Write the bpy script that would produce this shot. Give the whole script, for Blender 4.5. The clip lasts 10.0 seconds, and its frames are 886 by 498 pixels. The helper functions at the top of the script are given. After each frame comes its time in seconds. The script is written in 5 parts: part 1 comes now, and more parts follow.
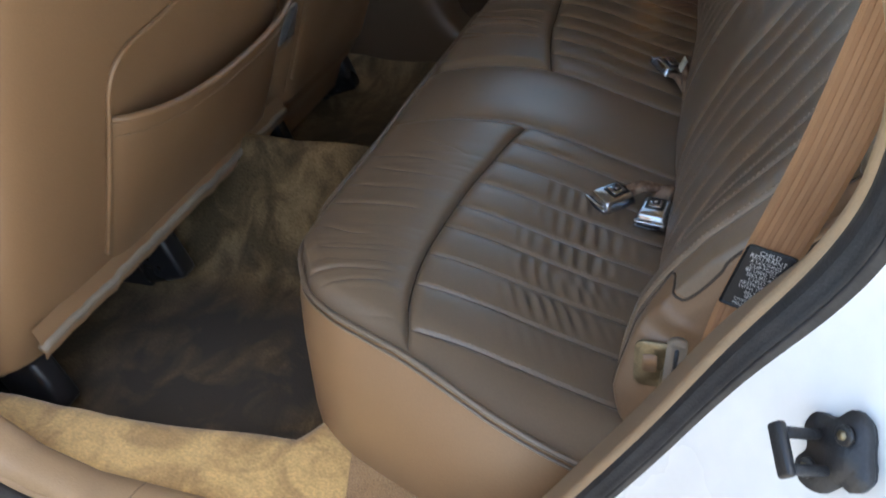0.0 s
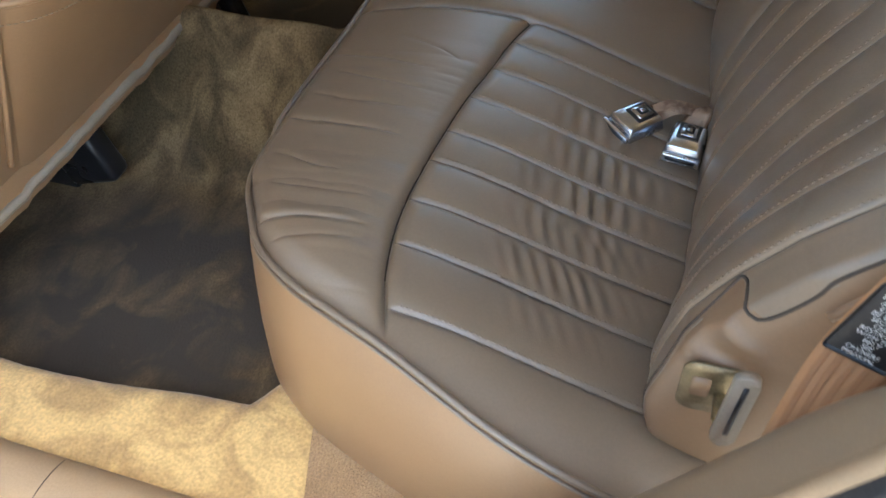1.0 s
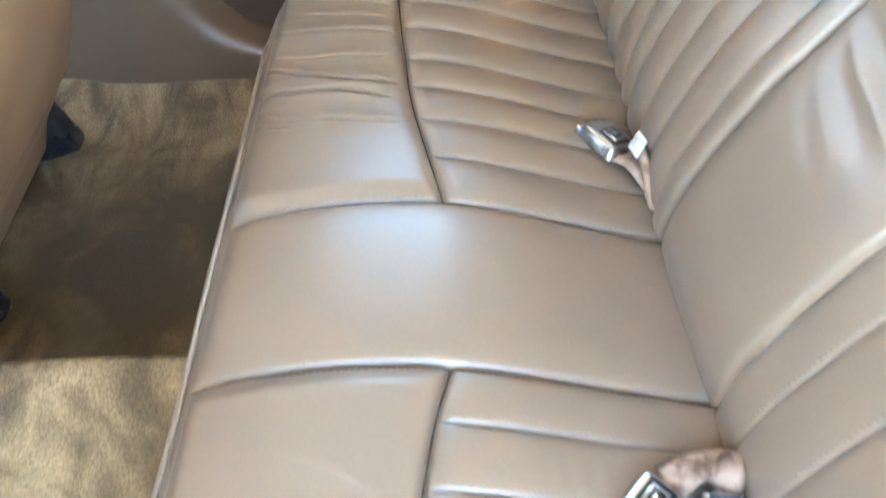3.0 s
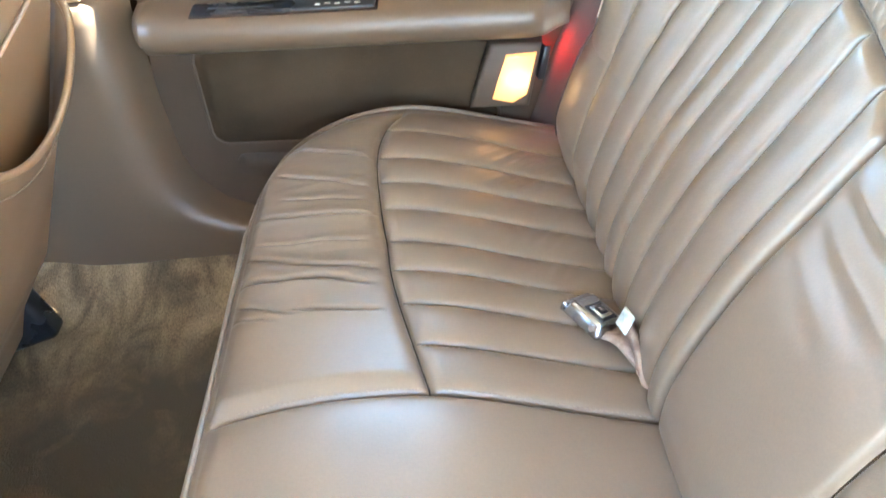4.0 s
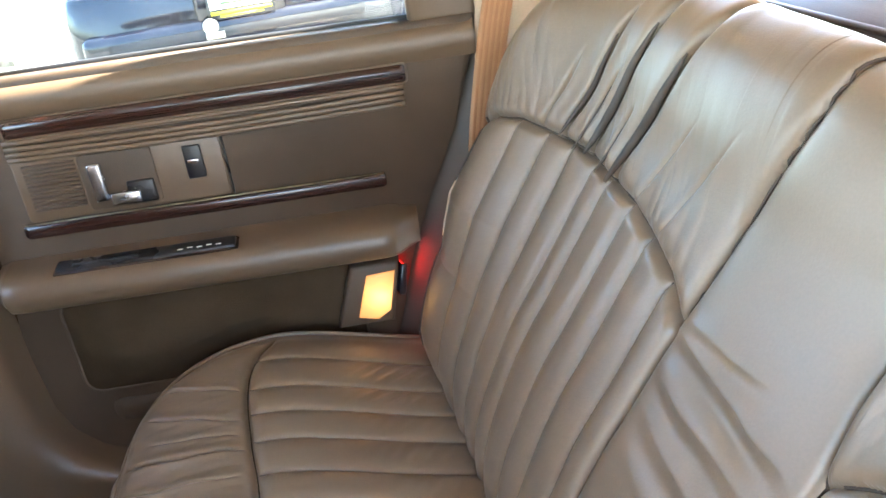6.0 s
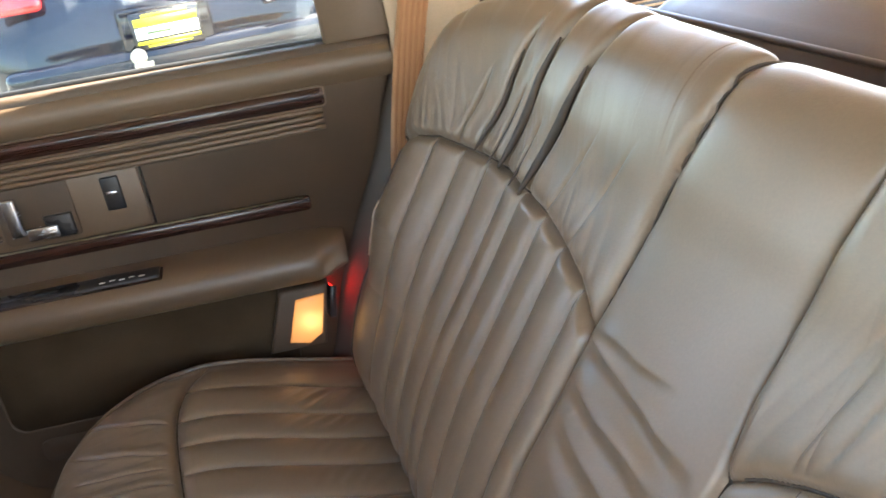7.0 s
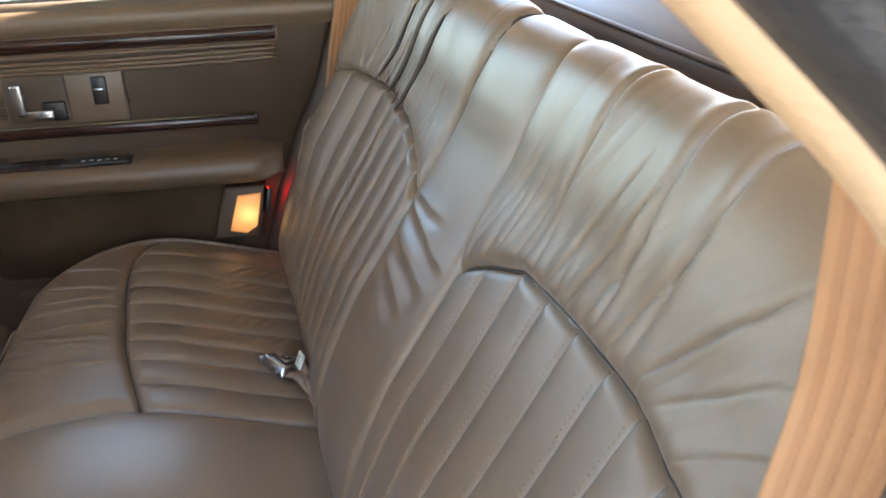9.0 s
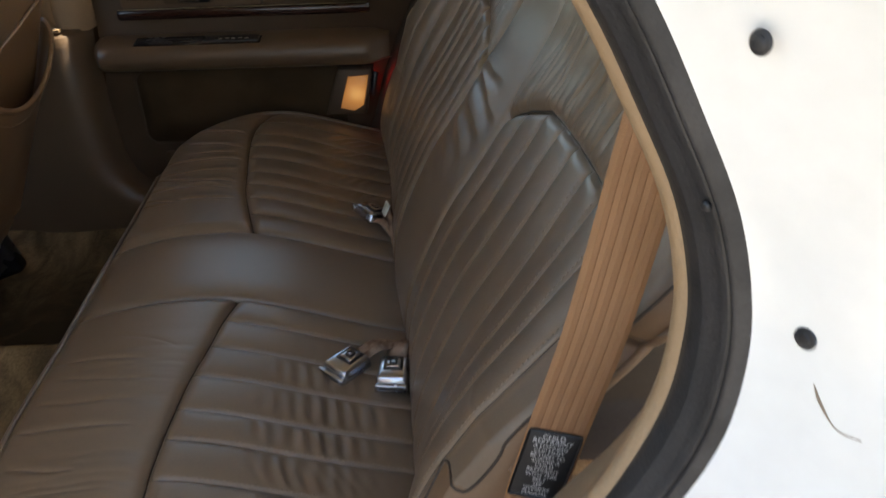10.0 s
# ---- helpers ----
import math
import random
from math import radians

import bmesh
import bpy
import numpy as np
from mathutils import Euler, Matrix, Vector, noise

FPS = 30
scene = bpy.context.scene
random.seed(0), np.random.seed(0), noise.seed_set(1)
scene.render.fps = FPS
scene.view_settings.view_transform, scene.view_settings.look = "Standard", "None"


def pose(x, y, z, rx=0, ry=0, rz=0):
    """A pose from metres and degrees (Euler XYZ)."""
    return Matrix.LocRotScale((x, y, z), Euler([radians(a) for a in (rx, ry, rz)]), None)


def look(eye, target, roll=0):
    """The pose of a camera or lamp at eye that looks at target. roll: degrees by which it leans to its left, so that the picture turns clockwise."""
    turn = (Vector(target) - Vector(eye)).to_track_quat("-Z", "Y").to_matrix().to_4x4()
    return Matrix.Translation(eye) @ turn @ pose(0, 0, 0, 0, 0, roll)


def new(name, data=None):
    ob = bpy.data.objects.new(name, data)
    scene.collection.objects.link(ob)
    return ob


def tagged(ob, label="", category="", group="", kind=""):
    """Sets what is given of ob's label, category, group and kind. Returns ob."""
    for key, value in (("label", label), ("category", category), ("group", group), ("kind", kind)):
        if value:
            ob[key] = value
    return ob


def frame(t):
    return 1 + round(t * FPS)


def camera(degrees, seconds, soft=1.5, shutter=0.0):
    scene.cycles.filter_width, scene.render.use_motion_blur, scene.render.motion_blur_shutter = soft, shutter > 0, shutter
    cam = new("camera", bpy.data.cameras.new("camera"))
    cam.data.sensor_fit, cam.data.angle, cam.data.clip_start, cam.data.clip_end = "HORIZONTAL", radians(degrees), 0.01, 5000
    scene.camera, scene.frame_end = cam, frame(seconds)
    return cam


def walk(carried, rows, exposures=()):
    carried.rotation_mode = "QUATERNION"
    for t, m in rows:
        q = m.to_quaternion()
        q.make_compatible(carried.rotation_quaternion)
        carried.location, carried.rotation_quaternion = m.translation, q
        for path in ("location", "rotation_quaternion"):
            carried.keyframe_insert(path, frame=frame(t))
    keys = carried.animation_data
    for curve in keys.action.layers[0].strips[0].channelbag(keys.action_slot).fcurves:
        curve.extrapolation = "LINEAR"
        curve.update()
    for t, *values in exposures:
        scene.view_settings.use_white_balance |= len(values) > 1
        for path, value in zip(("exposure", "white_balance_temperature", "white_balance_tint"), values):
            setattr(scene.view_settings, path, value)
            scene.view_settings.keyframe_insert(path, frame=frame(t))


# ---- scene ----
cam = camera(56.1, 10.0, shutter=0.3)
PATH = [
    (0, (0.299, -1.225, 1.215), (-0.317, 0.271, 0.039), -6.5),
    (0.5, (0.235, -1.185, 1.184), (-0.205, 0.252, -0.135), -2.9),
    (1, (0.199, -1.009, 1.166), (-0.279, 0.274, -0.292), -3.7),
    (1.5, (0.154, -0.869, 1.156), (-0.151, 0.3, -0.438), -0.2),
    (2, (0.074, -0.77, 1.121), (-0.109, 0.379, -0.506), -3.5),
    (2.5, (0.07, -0.657, 1.207), (-0.011, 0.538, -0.395), -3.4),
    (3, (0.021, -0.505, 1.188), (-0.05, 0.841, -0.289), -4.5),
    (3.2, (0.018, -0.466, 1.187), (-0.039, 0.926, -0.248), -4.3),
    (4.3, (0.028, -0.455, 1.228), (0.013, 1.168, 0.059), -5.8),
    (4.5, (0.03, -0.466, 1.237), (-0.011, 1.178, 0.099), -6.4),
    (5, (0.055, -0.488, 1.234), (0.05, 1.174, 0.123), -6.8),
    (5.5, (0.089, -0.489, 1.245), (0.239, 1.277, 0.317), -8.1),
    (5.7, (0.092, -0.489, 1.251), (0.294, 1.295, 0.37), -7.9),
    (7, (0.13, -0.502, 1.246), (0.504, 1.279, 0.415), -9.0),
    (7.5, (0.13, -0.565, 1.25), (0.723, 1.179, 0.471), -7.1),
    (8, (0.121, -0.7, 1.242), (0.825, 0.985, 0.426), -3.9),
    (8.5, (0.142, -0.799, 1.244), (0.699, 0.938, 0.425), -3.6),
    (9, (0.2, -0.878, 1.235), (0.583, 0.896, 0.395), -2.4),
    (9.5, (0.243, -0.977, 1.224), (0.443, 0.784, 0.297), -1.8),
    (10, (0.248, -1.113, 1.219), (0.324, 0.632, 0.244), -2.7),
]
EXPOSURES = [(0.0, 2.55, 6600, 6), (0.5, 2.55, 7850, 10), (1.0, 3.3, 6650, 4), (1.5, 4.05, 5950, 1), (2.0, 4.45, 5750, -1), (2.5, 5.1, 5800, -4), (3.2, 5.72, 5800, -2), (4.5, 5.62, 5900, 1), (5.5, 4.92, 6050, 5),
             (7.0, 4.05, 6700, 8), (7.5, 3.53, 6900, 9), (8.0, 3.35, 6950, 9), (8.5, 3.98, 7100, 9), (9.0, 3.88, 6550, 8), (9.5, 3.58, 6950, 9), (10.0, 2.3, 7400, 10)]
walk(cam, [(t, look(eye, target, roll)) for t, eye, target, roll in PATH], EXPOSURES)

# ---- world and light ----
sun_dir = Vector((0.50, 0.13, 0.86)).normalized()
world = bpy.data.worlds.new("sky")
scene.world = world
world.use_nodes = True
wn = world.node_tree.nodes
sky = wn.new("ShaderNodeTexSky")
sky.sky_type, sky.sun_disc = "NISHITA", False
sky.sun_elevation = math.asin(sun_dir.z)
sky.sun_rotation = math.atan2(sun_dir.x, sun_dir.y)
sky.air_density, sky.dust_density = 1.0, 2.6
world.node_tree.links.new(sky.outputs[0], wn["Background"].inputs[0])
wn["Background"].inputs[1].default_value = 0.15
sun = new("sun", bpy.data.lights.new("sun", "SUN"))
sun.data.energy, sun.data.angle, sun.data.color = 4.0, radians(0.6), (1.0, 0.93, 0.82)
sun.matrix_world = look(sun_dir * 20, (0, 0, 0))


# ---- materials ----
def material(name, color, rough=0.5, metal=0.0, spread=0.1, scale=8.0, fine=200.0, bump=0.15, fine_bump=0.02,
             second=None, mix=(0.45, 0.65), stretch=(1, 1, 1), coat=0.0, sheen=0.0, warp=0.0, emit=0.0, rough_spread=0.08, spec=0.5):
    """A surface with large stains and fine grain, both in object space at real size."""
    m = bpy.data.materials.new(name)
    m.use_nodes = True
    n, l = m.node_tree.nodes, m.node_tree.links
    b = n["Principled BSDF"]
    co = n.new("ShaderNodeTexCoord")
    mp = n.new("ShaderNodeMapping")
    mp.inputs["Scale"].default_value = stretch
    l.new(co.outputs["Object"], mp.inputs[0])
    big, small = n.new("ShaderNodeTexNoise"), n.new("ShaderNodeTexNoise")
    big.inputs["Scale"].default_value, big.inputs["Detail"].default_value = scale, 6
    small.inputs["Scale"].default_value, small.inputs["Detail"].default_value = fine, 3
    big.inputs["Distortion"].default_value = warp
    l.new(mp.outputs[0], big.inputs[0])
    l.new(mp.outputs[0], small.inputs[0])
    ramp = n.new("ShaderNodeMapRange")
    ramp.inputs[1].default_value, ramp.inputs[2].default_value = mix
    l.new(big.outputs["Fac"], ramp.inputs[0])
    c2 = second or tuple(c * (1 - 2 * spread) for c in color)
    mx = n.new("ShaderNodeMix")
    mx.data_type = "RGBA"
    mx.inputs[6].default_value, mx.inputs[7].default_value = (*color, 1), (*c2, 1)
    l.new(ramp.outputs[0], mx.inputs[0])
    vary = n.new("ShaderNodeHueSaturation")
    val = n.new("ShaderNodeMapRange")
    val.inputs[1].default_value, val.inputs[2].default_value = 0.3, 0.7
    val.inputs[3].default_value, val.inputs[4].default_value = 1 - spread, 1 + spread
    l.new(small.outputs["Fac"], val.inputs[0])
    l.new(val.outputs[0], vary.inputs["Value"])
    l.new(mx.outputs[2], vary.inputs["Color"])
    l.new(vary.outputs[0], b.inputs["Base Color"])
    rr = n.new("ShaderNodeMapRange")
    rr.inputs[1].default_value, rr.inputs[2].default_value = 0.3, 0.7
    rr.inputs[3].default_value, rr.inputs[4].default_value = rough - rough_spread, rough + rough_spread
    l.new(big.outputs["Fac"], rr.inputs[0])
    l.new(rr.outputs[0], b.inputs["Roughness"])
    b.inputs["Metallic"].default_value = metal
    b.inputs["Coat Weight"].default_value = coat
    b.inputs["Sheen Weight"].default_value = sheen
    b.inputs["Specular IOR Level"].default_value = spec
    if bump or fine_bump:
        b1, b2 = n.new("ShaderNodeBump"), n.new("ShaderNodeBump")
        b1.inputs["Strength"].default_value, b1.inputs["Distance"].default_value = bump, 0.004
        b2.inputs["Strength"].default_value, b2.inputs["Distance"].default_value = 1.0, fine_bump * 0.02
        l.new(big.outputs["Fac"], b1.inputs["Height"])
        l.new(small.outputs["Fac"], b2.inputs["Height"])
        l.new(b1.outputs[0], b2.inputs["Normal"])
        l.new(b2.outputs[0], b.inputs["Normal"])
    if emit:
        b.inputs["Emission Color"].default_value = (*color, 1)
        b.inputs["Emission Strength"].default_value = emit
    return m


def leather_material(name, color, rough, coat=0.6):
    """Fine-grained hide: cell grain and slightly uneven gloss."""
    m = material(name, color, rough, spread=0.04, scale=5.0, fine=350.0, bump=0.0, fine_bump=0.004, mix=(0.30, 0.70), rough_spread=0.05, coat=coat)
    m.node_tree.nodes["Principled BSDF"].inputs["Coat Roughness"].default_value = 0.38
    n, l = m.node_tree.nodes, m.node_tree.links
    b = n["Principled BSDF"]
    co = n.new("ShaderNodeTexCoord")
    grain = n.new("ShaderNodeTexVoronoi")
    grain.inputs["Scale"].default_value = 520.0
    l.new(co.outputs["Object"], grain.inputs[0])
    b3 = n.new("ShaderNodeBump")
    b3.inputs["Strength"].default_value, b3.inputs["Distance"].default_value = 0.25, 0.00025
    l.new(grain.outputs["Distance"], b3.inputs["Height"])
    l.new(b.inputs["Normal"].links[0].from_socket, b3.inputs["Normal"])
    l.new(b3.outputs[0], b.inputs["Normal"])
    return m


LEATHER = leather_material("taupe_leather", (0.200, 0.145, 0.097), 0.37, 0.65)
GUSSET = leather_material("brown_gusset_vinyl", (0.215, 0.132, 0.075), 0.42, 0.35)
VINYL = leather_material("tan_vinyl", (0.27, 0.160, 0.084), 0.42, 0.3)
TRIM = leather_material("opening_trim_plastic", (0.25, 0.175, 0.108), 0.5, 0.1)
BROWN = leather_material("brown_vinyl", (0.078, 0.053, 0.038), 0.40, 0.35)
# dark brown for welts and joints, and for strips that stand for shade
SEAMDARK = material("dark_seam_and_shade", (0.050, 0.036, 0.026), 0.6, spread=0.1)
SEAM = material("seam_thread", (0.25, 0.19, 0.135), 0.7, spread=0.15, fine=900.0)
PIPING = leather_material("piping_vinyl", (0.19, 0.142, 0.10), 0.4)
PLASTIC = material("tan_plastic", (0.32, 0.215, 0.125), 0.45, spread=0.05, fine=420.0, fine_bump=0.02, bump=0.04)
PALE = material("pale_plastic", (0.52, 0.41, 0.29), 0.5, spread=0.05, fine=420.0, fine_bump=0.02, bump=0.04)
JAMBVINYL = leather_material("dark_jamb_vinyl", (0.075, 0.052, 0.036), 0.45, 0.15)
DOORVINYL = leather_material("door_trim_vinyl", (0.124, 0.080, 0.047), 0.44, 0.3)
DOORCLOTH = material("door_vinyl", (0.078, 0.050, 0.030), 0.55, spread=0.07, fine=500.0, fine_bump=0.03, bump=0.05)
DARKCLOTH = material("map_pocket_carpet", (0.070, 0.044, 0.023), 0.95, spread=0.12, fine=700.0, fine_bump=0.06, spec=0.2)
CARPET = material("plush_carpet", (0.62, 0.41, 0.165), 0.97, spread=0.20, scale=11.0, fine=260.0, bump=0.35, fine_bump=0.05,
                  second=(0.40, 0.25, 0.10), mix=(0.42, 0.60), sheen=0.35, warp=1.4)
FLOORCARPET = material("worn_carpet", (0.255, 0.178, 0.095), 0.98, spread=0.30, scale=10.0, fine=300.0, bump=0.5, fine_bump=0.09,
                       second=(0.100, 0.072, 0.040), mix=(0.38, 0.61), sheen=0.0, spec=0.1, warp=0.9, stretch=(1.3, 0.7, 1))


def soil_and_shade(m, at, size, dirt_shade):
    """Ground-in soil and painted shade round one place of a carpet, with a ragged rim and lighter scuffs in it."""
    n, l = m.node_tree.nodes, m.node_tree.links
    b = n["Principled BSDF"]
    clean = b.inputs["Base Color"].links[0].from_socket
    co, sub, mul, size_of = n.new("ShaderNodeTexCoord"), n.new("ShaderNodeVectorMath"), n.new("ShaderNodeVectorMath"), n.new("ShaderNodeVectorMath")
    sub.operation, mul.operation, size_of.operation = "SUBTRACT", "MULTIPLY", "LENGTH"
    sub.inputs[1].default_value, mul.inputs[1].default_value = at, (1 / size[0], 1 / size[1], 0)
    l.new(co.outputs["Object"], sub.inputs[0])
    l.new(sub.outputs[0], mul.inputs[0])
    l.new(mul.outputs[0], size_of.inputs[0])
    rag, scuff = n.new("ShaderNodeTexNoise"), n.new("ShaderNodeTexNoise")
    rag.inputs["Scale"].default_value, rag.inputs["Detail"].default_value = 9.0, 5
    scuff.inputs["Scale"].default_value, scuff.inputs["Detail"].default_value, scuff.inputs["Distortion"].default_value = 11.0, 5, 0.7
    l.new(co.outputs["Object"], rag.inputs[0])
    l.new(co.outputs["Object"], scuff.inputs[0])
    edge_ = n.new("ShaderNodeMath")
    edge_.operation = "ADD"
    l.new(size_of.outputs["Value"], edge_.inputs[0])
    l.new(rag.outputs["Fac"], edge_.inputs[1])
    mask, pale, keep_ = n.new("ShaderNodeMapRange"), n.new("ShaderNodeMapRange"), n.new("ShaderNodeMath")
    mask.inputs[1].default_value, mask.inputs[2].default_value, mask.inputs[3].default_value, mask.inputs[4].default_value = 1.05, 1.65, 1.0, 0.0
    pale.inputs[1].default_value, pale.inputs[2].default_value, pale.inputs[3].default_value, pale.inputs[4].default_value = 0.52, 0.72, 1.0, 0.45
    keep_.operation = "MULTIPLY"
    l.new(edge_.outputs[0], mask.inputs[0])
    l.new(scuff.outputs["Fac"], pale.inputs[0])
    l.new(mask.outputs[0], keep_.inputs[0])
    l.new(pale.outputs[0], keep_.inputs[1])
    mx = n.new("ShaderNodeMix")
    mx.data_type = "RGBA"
    mx.inputs[7].default_value = (*dirt_shade, 1)
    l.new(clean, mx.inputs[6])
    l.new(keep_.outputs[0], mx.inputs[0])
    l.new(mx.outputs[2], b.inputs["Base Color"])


soil_and_shade(FLOORCARPET, (-0.45, -0.42, 0.26), (0.34, 0.26), (0.068, 0.058, 0.050))
soil_and_shade(FLOORCARPET, (-0.42, 0.34, 0.26), (0.30, 0.22), (0.088, 0.067, 0.042))
LOOPCARPET = material("loop_carpet", (0.36, 0.225, 0.115), 0.97, spread=0.22, scale=16.0, fine=420.0, bump=0.2, fine_bump=0.08,
                      second=(0.28, 0.17, 0.085), mix=(0.4, 0.65), sheen=0.2)
BLACK = material("black_rubber", (0.022, 0.022, 0.024), 0.5, spread=0.2, scale=30.0, fine=400.0)
BLACKPLASTIC = material("black_plastic", (0.015, 0.015, 0.017), 0.3, spread=0.1, fine=600.0)
WHITE = material("white_paint", (0.80, 0.80, 0.78), 0.22, spread=0.02, scale=3.0, fine=60.0, bump=0.02, fine_bump=0.0,
                 second=(0.74, 0.73, 0.70), coat=0.6)
CHROME = material("chrome", (0.56, 0.59, 0.64), 0.20, 1.0, spread=0.04, scale=60.0, fine=900.0, bump=0.05, fine_bump=0.003)
ZINC = material("zinc_plate", (0.30, 0.25, 0.16), 0.38, 0.9, spread=0.15, scale=70.0, fine=600.0)
WOOD = material("woodgrain", (0.034, 0.013, 0.009), 0.20, spread=0.2, scale=14.0, fine=120.0, bump=0.0, fine_bump=0.002,
                second=(0.020, 0.009, 0.007), stretch=(0.15, 1, 4), coat=0.15)
WEB = material("belt_webbing", (0.37, 0.188, 0.086), 0.7, spread=0.03, scale=20.0, fine=900.0, fine_bump=0.02, bump=0.05)
WEBDARK = material("belt_webbing_band", (0.315, 0.152, 0.068), 0.7, spread=0.03, scale=20.0, fine=900.0, fine_bump=0.02, bump=0.05)
GREYTAN = material("grey_tan_plastic", (0.26, 0.215, 0.165), 0.5, spread=0.06, fine=500.0)
SLEEVE = material("belt_sleeve", (0.32, 0.225, 0.16), 0.75, spread=0.15, scale=60.0, fine=900.0, second=(0.15, 0.09, 0.06))
TAG = material("paper_tag", (0.62, 0.66, 0.60), 0.6, spread=0.1, scale=80.0, second=(0.40, 0.44, 0.40))
LABEL = material("black_label", (0.018, 0.018, 0.018), 0.45, spread=0.1)
INK = material("white_print", (0.72, 0.70, 0.66), 0.6, spread=0.05)
HEADLINER = material("headliner", (0.45, 0.37, 0.27), 0.95, spread=0.06, fine=600.0, sheen=0.2)
ASPHALT = material("worn_concrete", (0.25, 0.24, 0.22), 0.9, spread=0.12, scale=1.2, fine=90.0, bump=0.2, fine_bump=0.04, second=(0.19, 0.18, 0.165))
DARKPAINT = material("dark_blue_paint", (0.005, 0.006, 0.011), 0.07, spread=0.05, scale=2.0, fine=30.0, bump=0.0, fine_bump=0.0, spec=0.5, rough_spread=0.02)
GREYPAINT = material("silver_paint", (0.30, 0.31, 0.33), 0.25, 0.4, spread=0.04, scale=2.0, fine=30.0, bump=0.0, fine_bump=0.0, coat=0.8)
YELLOW = material("yellow_card", (0.75, 0.62, 0.02), 0.5, spread=0.04)
GREENINK = material("dark_print", (0.06, 0.10, 0.03), 0.6, spread=0.04)
CARD = material("white_card", (0.80, 0.80, 0.76), 0.5, spread=0.03)
STICKER = material("faded_card", (0.42, 0.38, 0.30), 0.6, spread=0.2, scale=60.0, fine=200.0, second=(0.30, 0.22, 0.14))
REDLENS = material("red_lens", (0.45, 0.012, 0.012), 0.15, spread=0.1, coat=0.5)
CLEARLENS = material("clear_lens", (0.75, 0.76, 0.78), 0.12, spread=0.05, coat=0.5)


def glow(name, color, strength, scale=25.0, low=0.25):
    m = bpy.data.materials.new(name)
    m.use_nodes = True
    n, l = m.node_tree.nodes, m.node_tree.links
    b = n["Principled BSDF"]
    b.inputs["Base Color"].default_value = (*color, 1)
    b.inputs["Roughness"].default_value = 0.2
    co, no, mr = n.new("ShaderNodeTexCoord"), n.new("ShaderNodeTexNoise"), n.new("ShaderNodeMapRange")
    no.inputs["Scale"].default_value = scale
    mr.inputs[1].default_value, mr.inputs[2].default_value = 0.35, 0.65
    mr.inputs[3].default_value, mr.inputs[4].default_value = strength * low, strength
    l.new(co.outputs["Object"], no.inputs[0])
    l.new(no.outputs["Fac"], mr.inputs[0])
    l.new(mr.outputs[0], b.inputs["Emission Strength"])
    b.inputs["Emission Color"].default_value = (*color, 1)
    return m


REDGLOW = glow("lit_red_lens", (1.0, 0.010, 0.008), 1.5, 20.0, 0.7)


def bulb_lens(name, centre_at, reach):
    """A lit amber lens: brightest before its bulb, deeper orange towards its rim."""
    m = bpy.data.materials.new(name)
    m.use_nodes = True
    n, l = m.node_tree.nodes, m.node_tree.links
    b = n["Principled BSDF"]
    b.inputs["Base Color"].default_value, b.inputs["Roughness"].default_value = (0.5, 0.3, 0.12, 1), 0.15
    co, away, ramp, noise, add = n.new("ShaderNodeTexCoord"), n.new("ShaderNodeVectorMath"), n.new("ShaderNodeValToRGB"), n.new("ShaderNodeTexNoise"), n.new("ShaderNodeMath")
    away.operation, away.inputs[1].default_value = "DISTANCE", centre_at
    noise.inputs["Scale"].default_value = 60.0
    add.operation, add.inputs[1].default_value = "MULTIPLY_ADD", 1.0 / reach
    half = n.new("ShaderNodeMath")
    half.operation, half.inputs[1].default_value, half.inputs[2].default_value = "MULTIPLY_ADD", 0.5, -0.25
    l.new(noise.outputs["Fac"], half.inputs[0])
    l.new(co.outputs["Object"], away.inputs[0])
    l.new(away.outputs["Value"], add.inputs[0])
    l.new(half.outputs[0], add.inputs[2])
    l.new(add.outputs[0], ramp.inputs[0])
    ramp.color_ramp.elements[0].color, ramp.color_ramp.elements[0].position = (1.0, 0.52, 0.17, 1), 0.10
    ramp.color_ramp.elements[1].color, ramp.color_ramp.elements[1].position = (0.26, 0.088, 0.022, 1), 0.95
    middle = ramp.color_ramp.elements.new(0.45)
    middle.color = (0.60, 0.235, 0.06, 1)
    l.new(ramp.outputs[0], b.inputs["Emission Color"])
    b.inputs["Emission Strength"].default_value = 0.115
    return m


AMBERGLOW = bulb_lens("lit_lamp_lens", (0.150, 0.688, 0.572), 0.050)


def glass_material():
    m = bpy.data.materials.new("window_glass")
    m.use_nodes = True
    n, l = m.node_tree.nodes, m.node_tree.links
    out = n["Material Output"]
    n.remove(n["Principled BSDF"])
    tr, gl, fr, mx = n.new("ShaderNodeBsdfTransparent"), n.new("ShaderNodeBsdfGlossy"), n.new("ShaderNodeFresnel"), n.new("ShaderNodeMixShader")
    tr.inputs[0].default_value = (0.90, 0.95, 0.93, 1)
    gl.inputs["Roughness"].default_value = 0.01
    fr.inputs[0].default_value = 1.45
    l.new(fr.outputs[0], mx.inputs[0])
    l.new(tr.outputs[0], mx.inputs[1])
    l.new(gl.outputs[0], mx.inputs[2])
    l.new(mx.outputs[0], out.inputs[0])
    return m


GLASS = glass_material()


# ---- mesh helpers ----
def thing(name, label, category, at=(0, 0, 0), group="", kind=""):
    ob = new(name)
    ob.location = at
    ob.empty_display_size = 0.05
    return tagged(ob, label, category, group, kind)


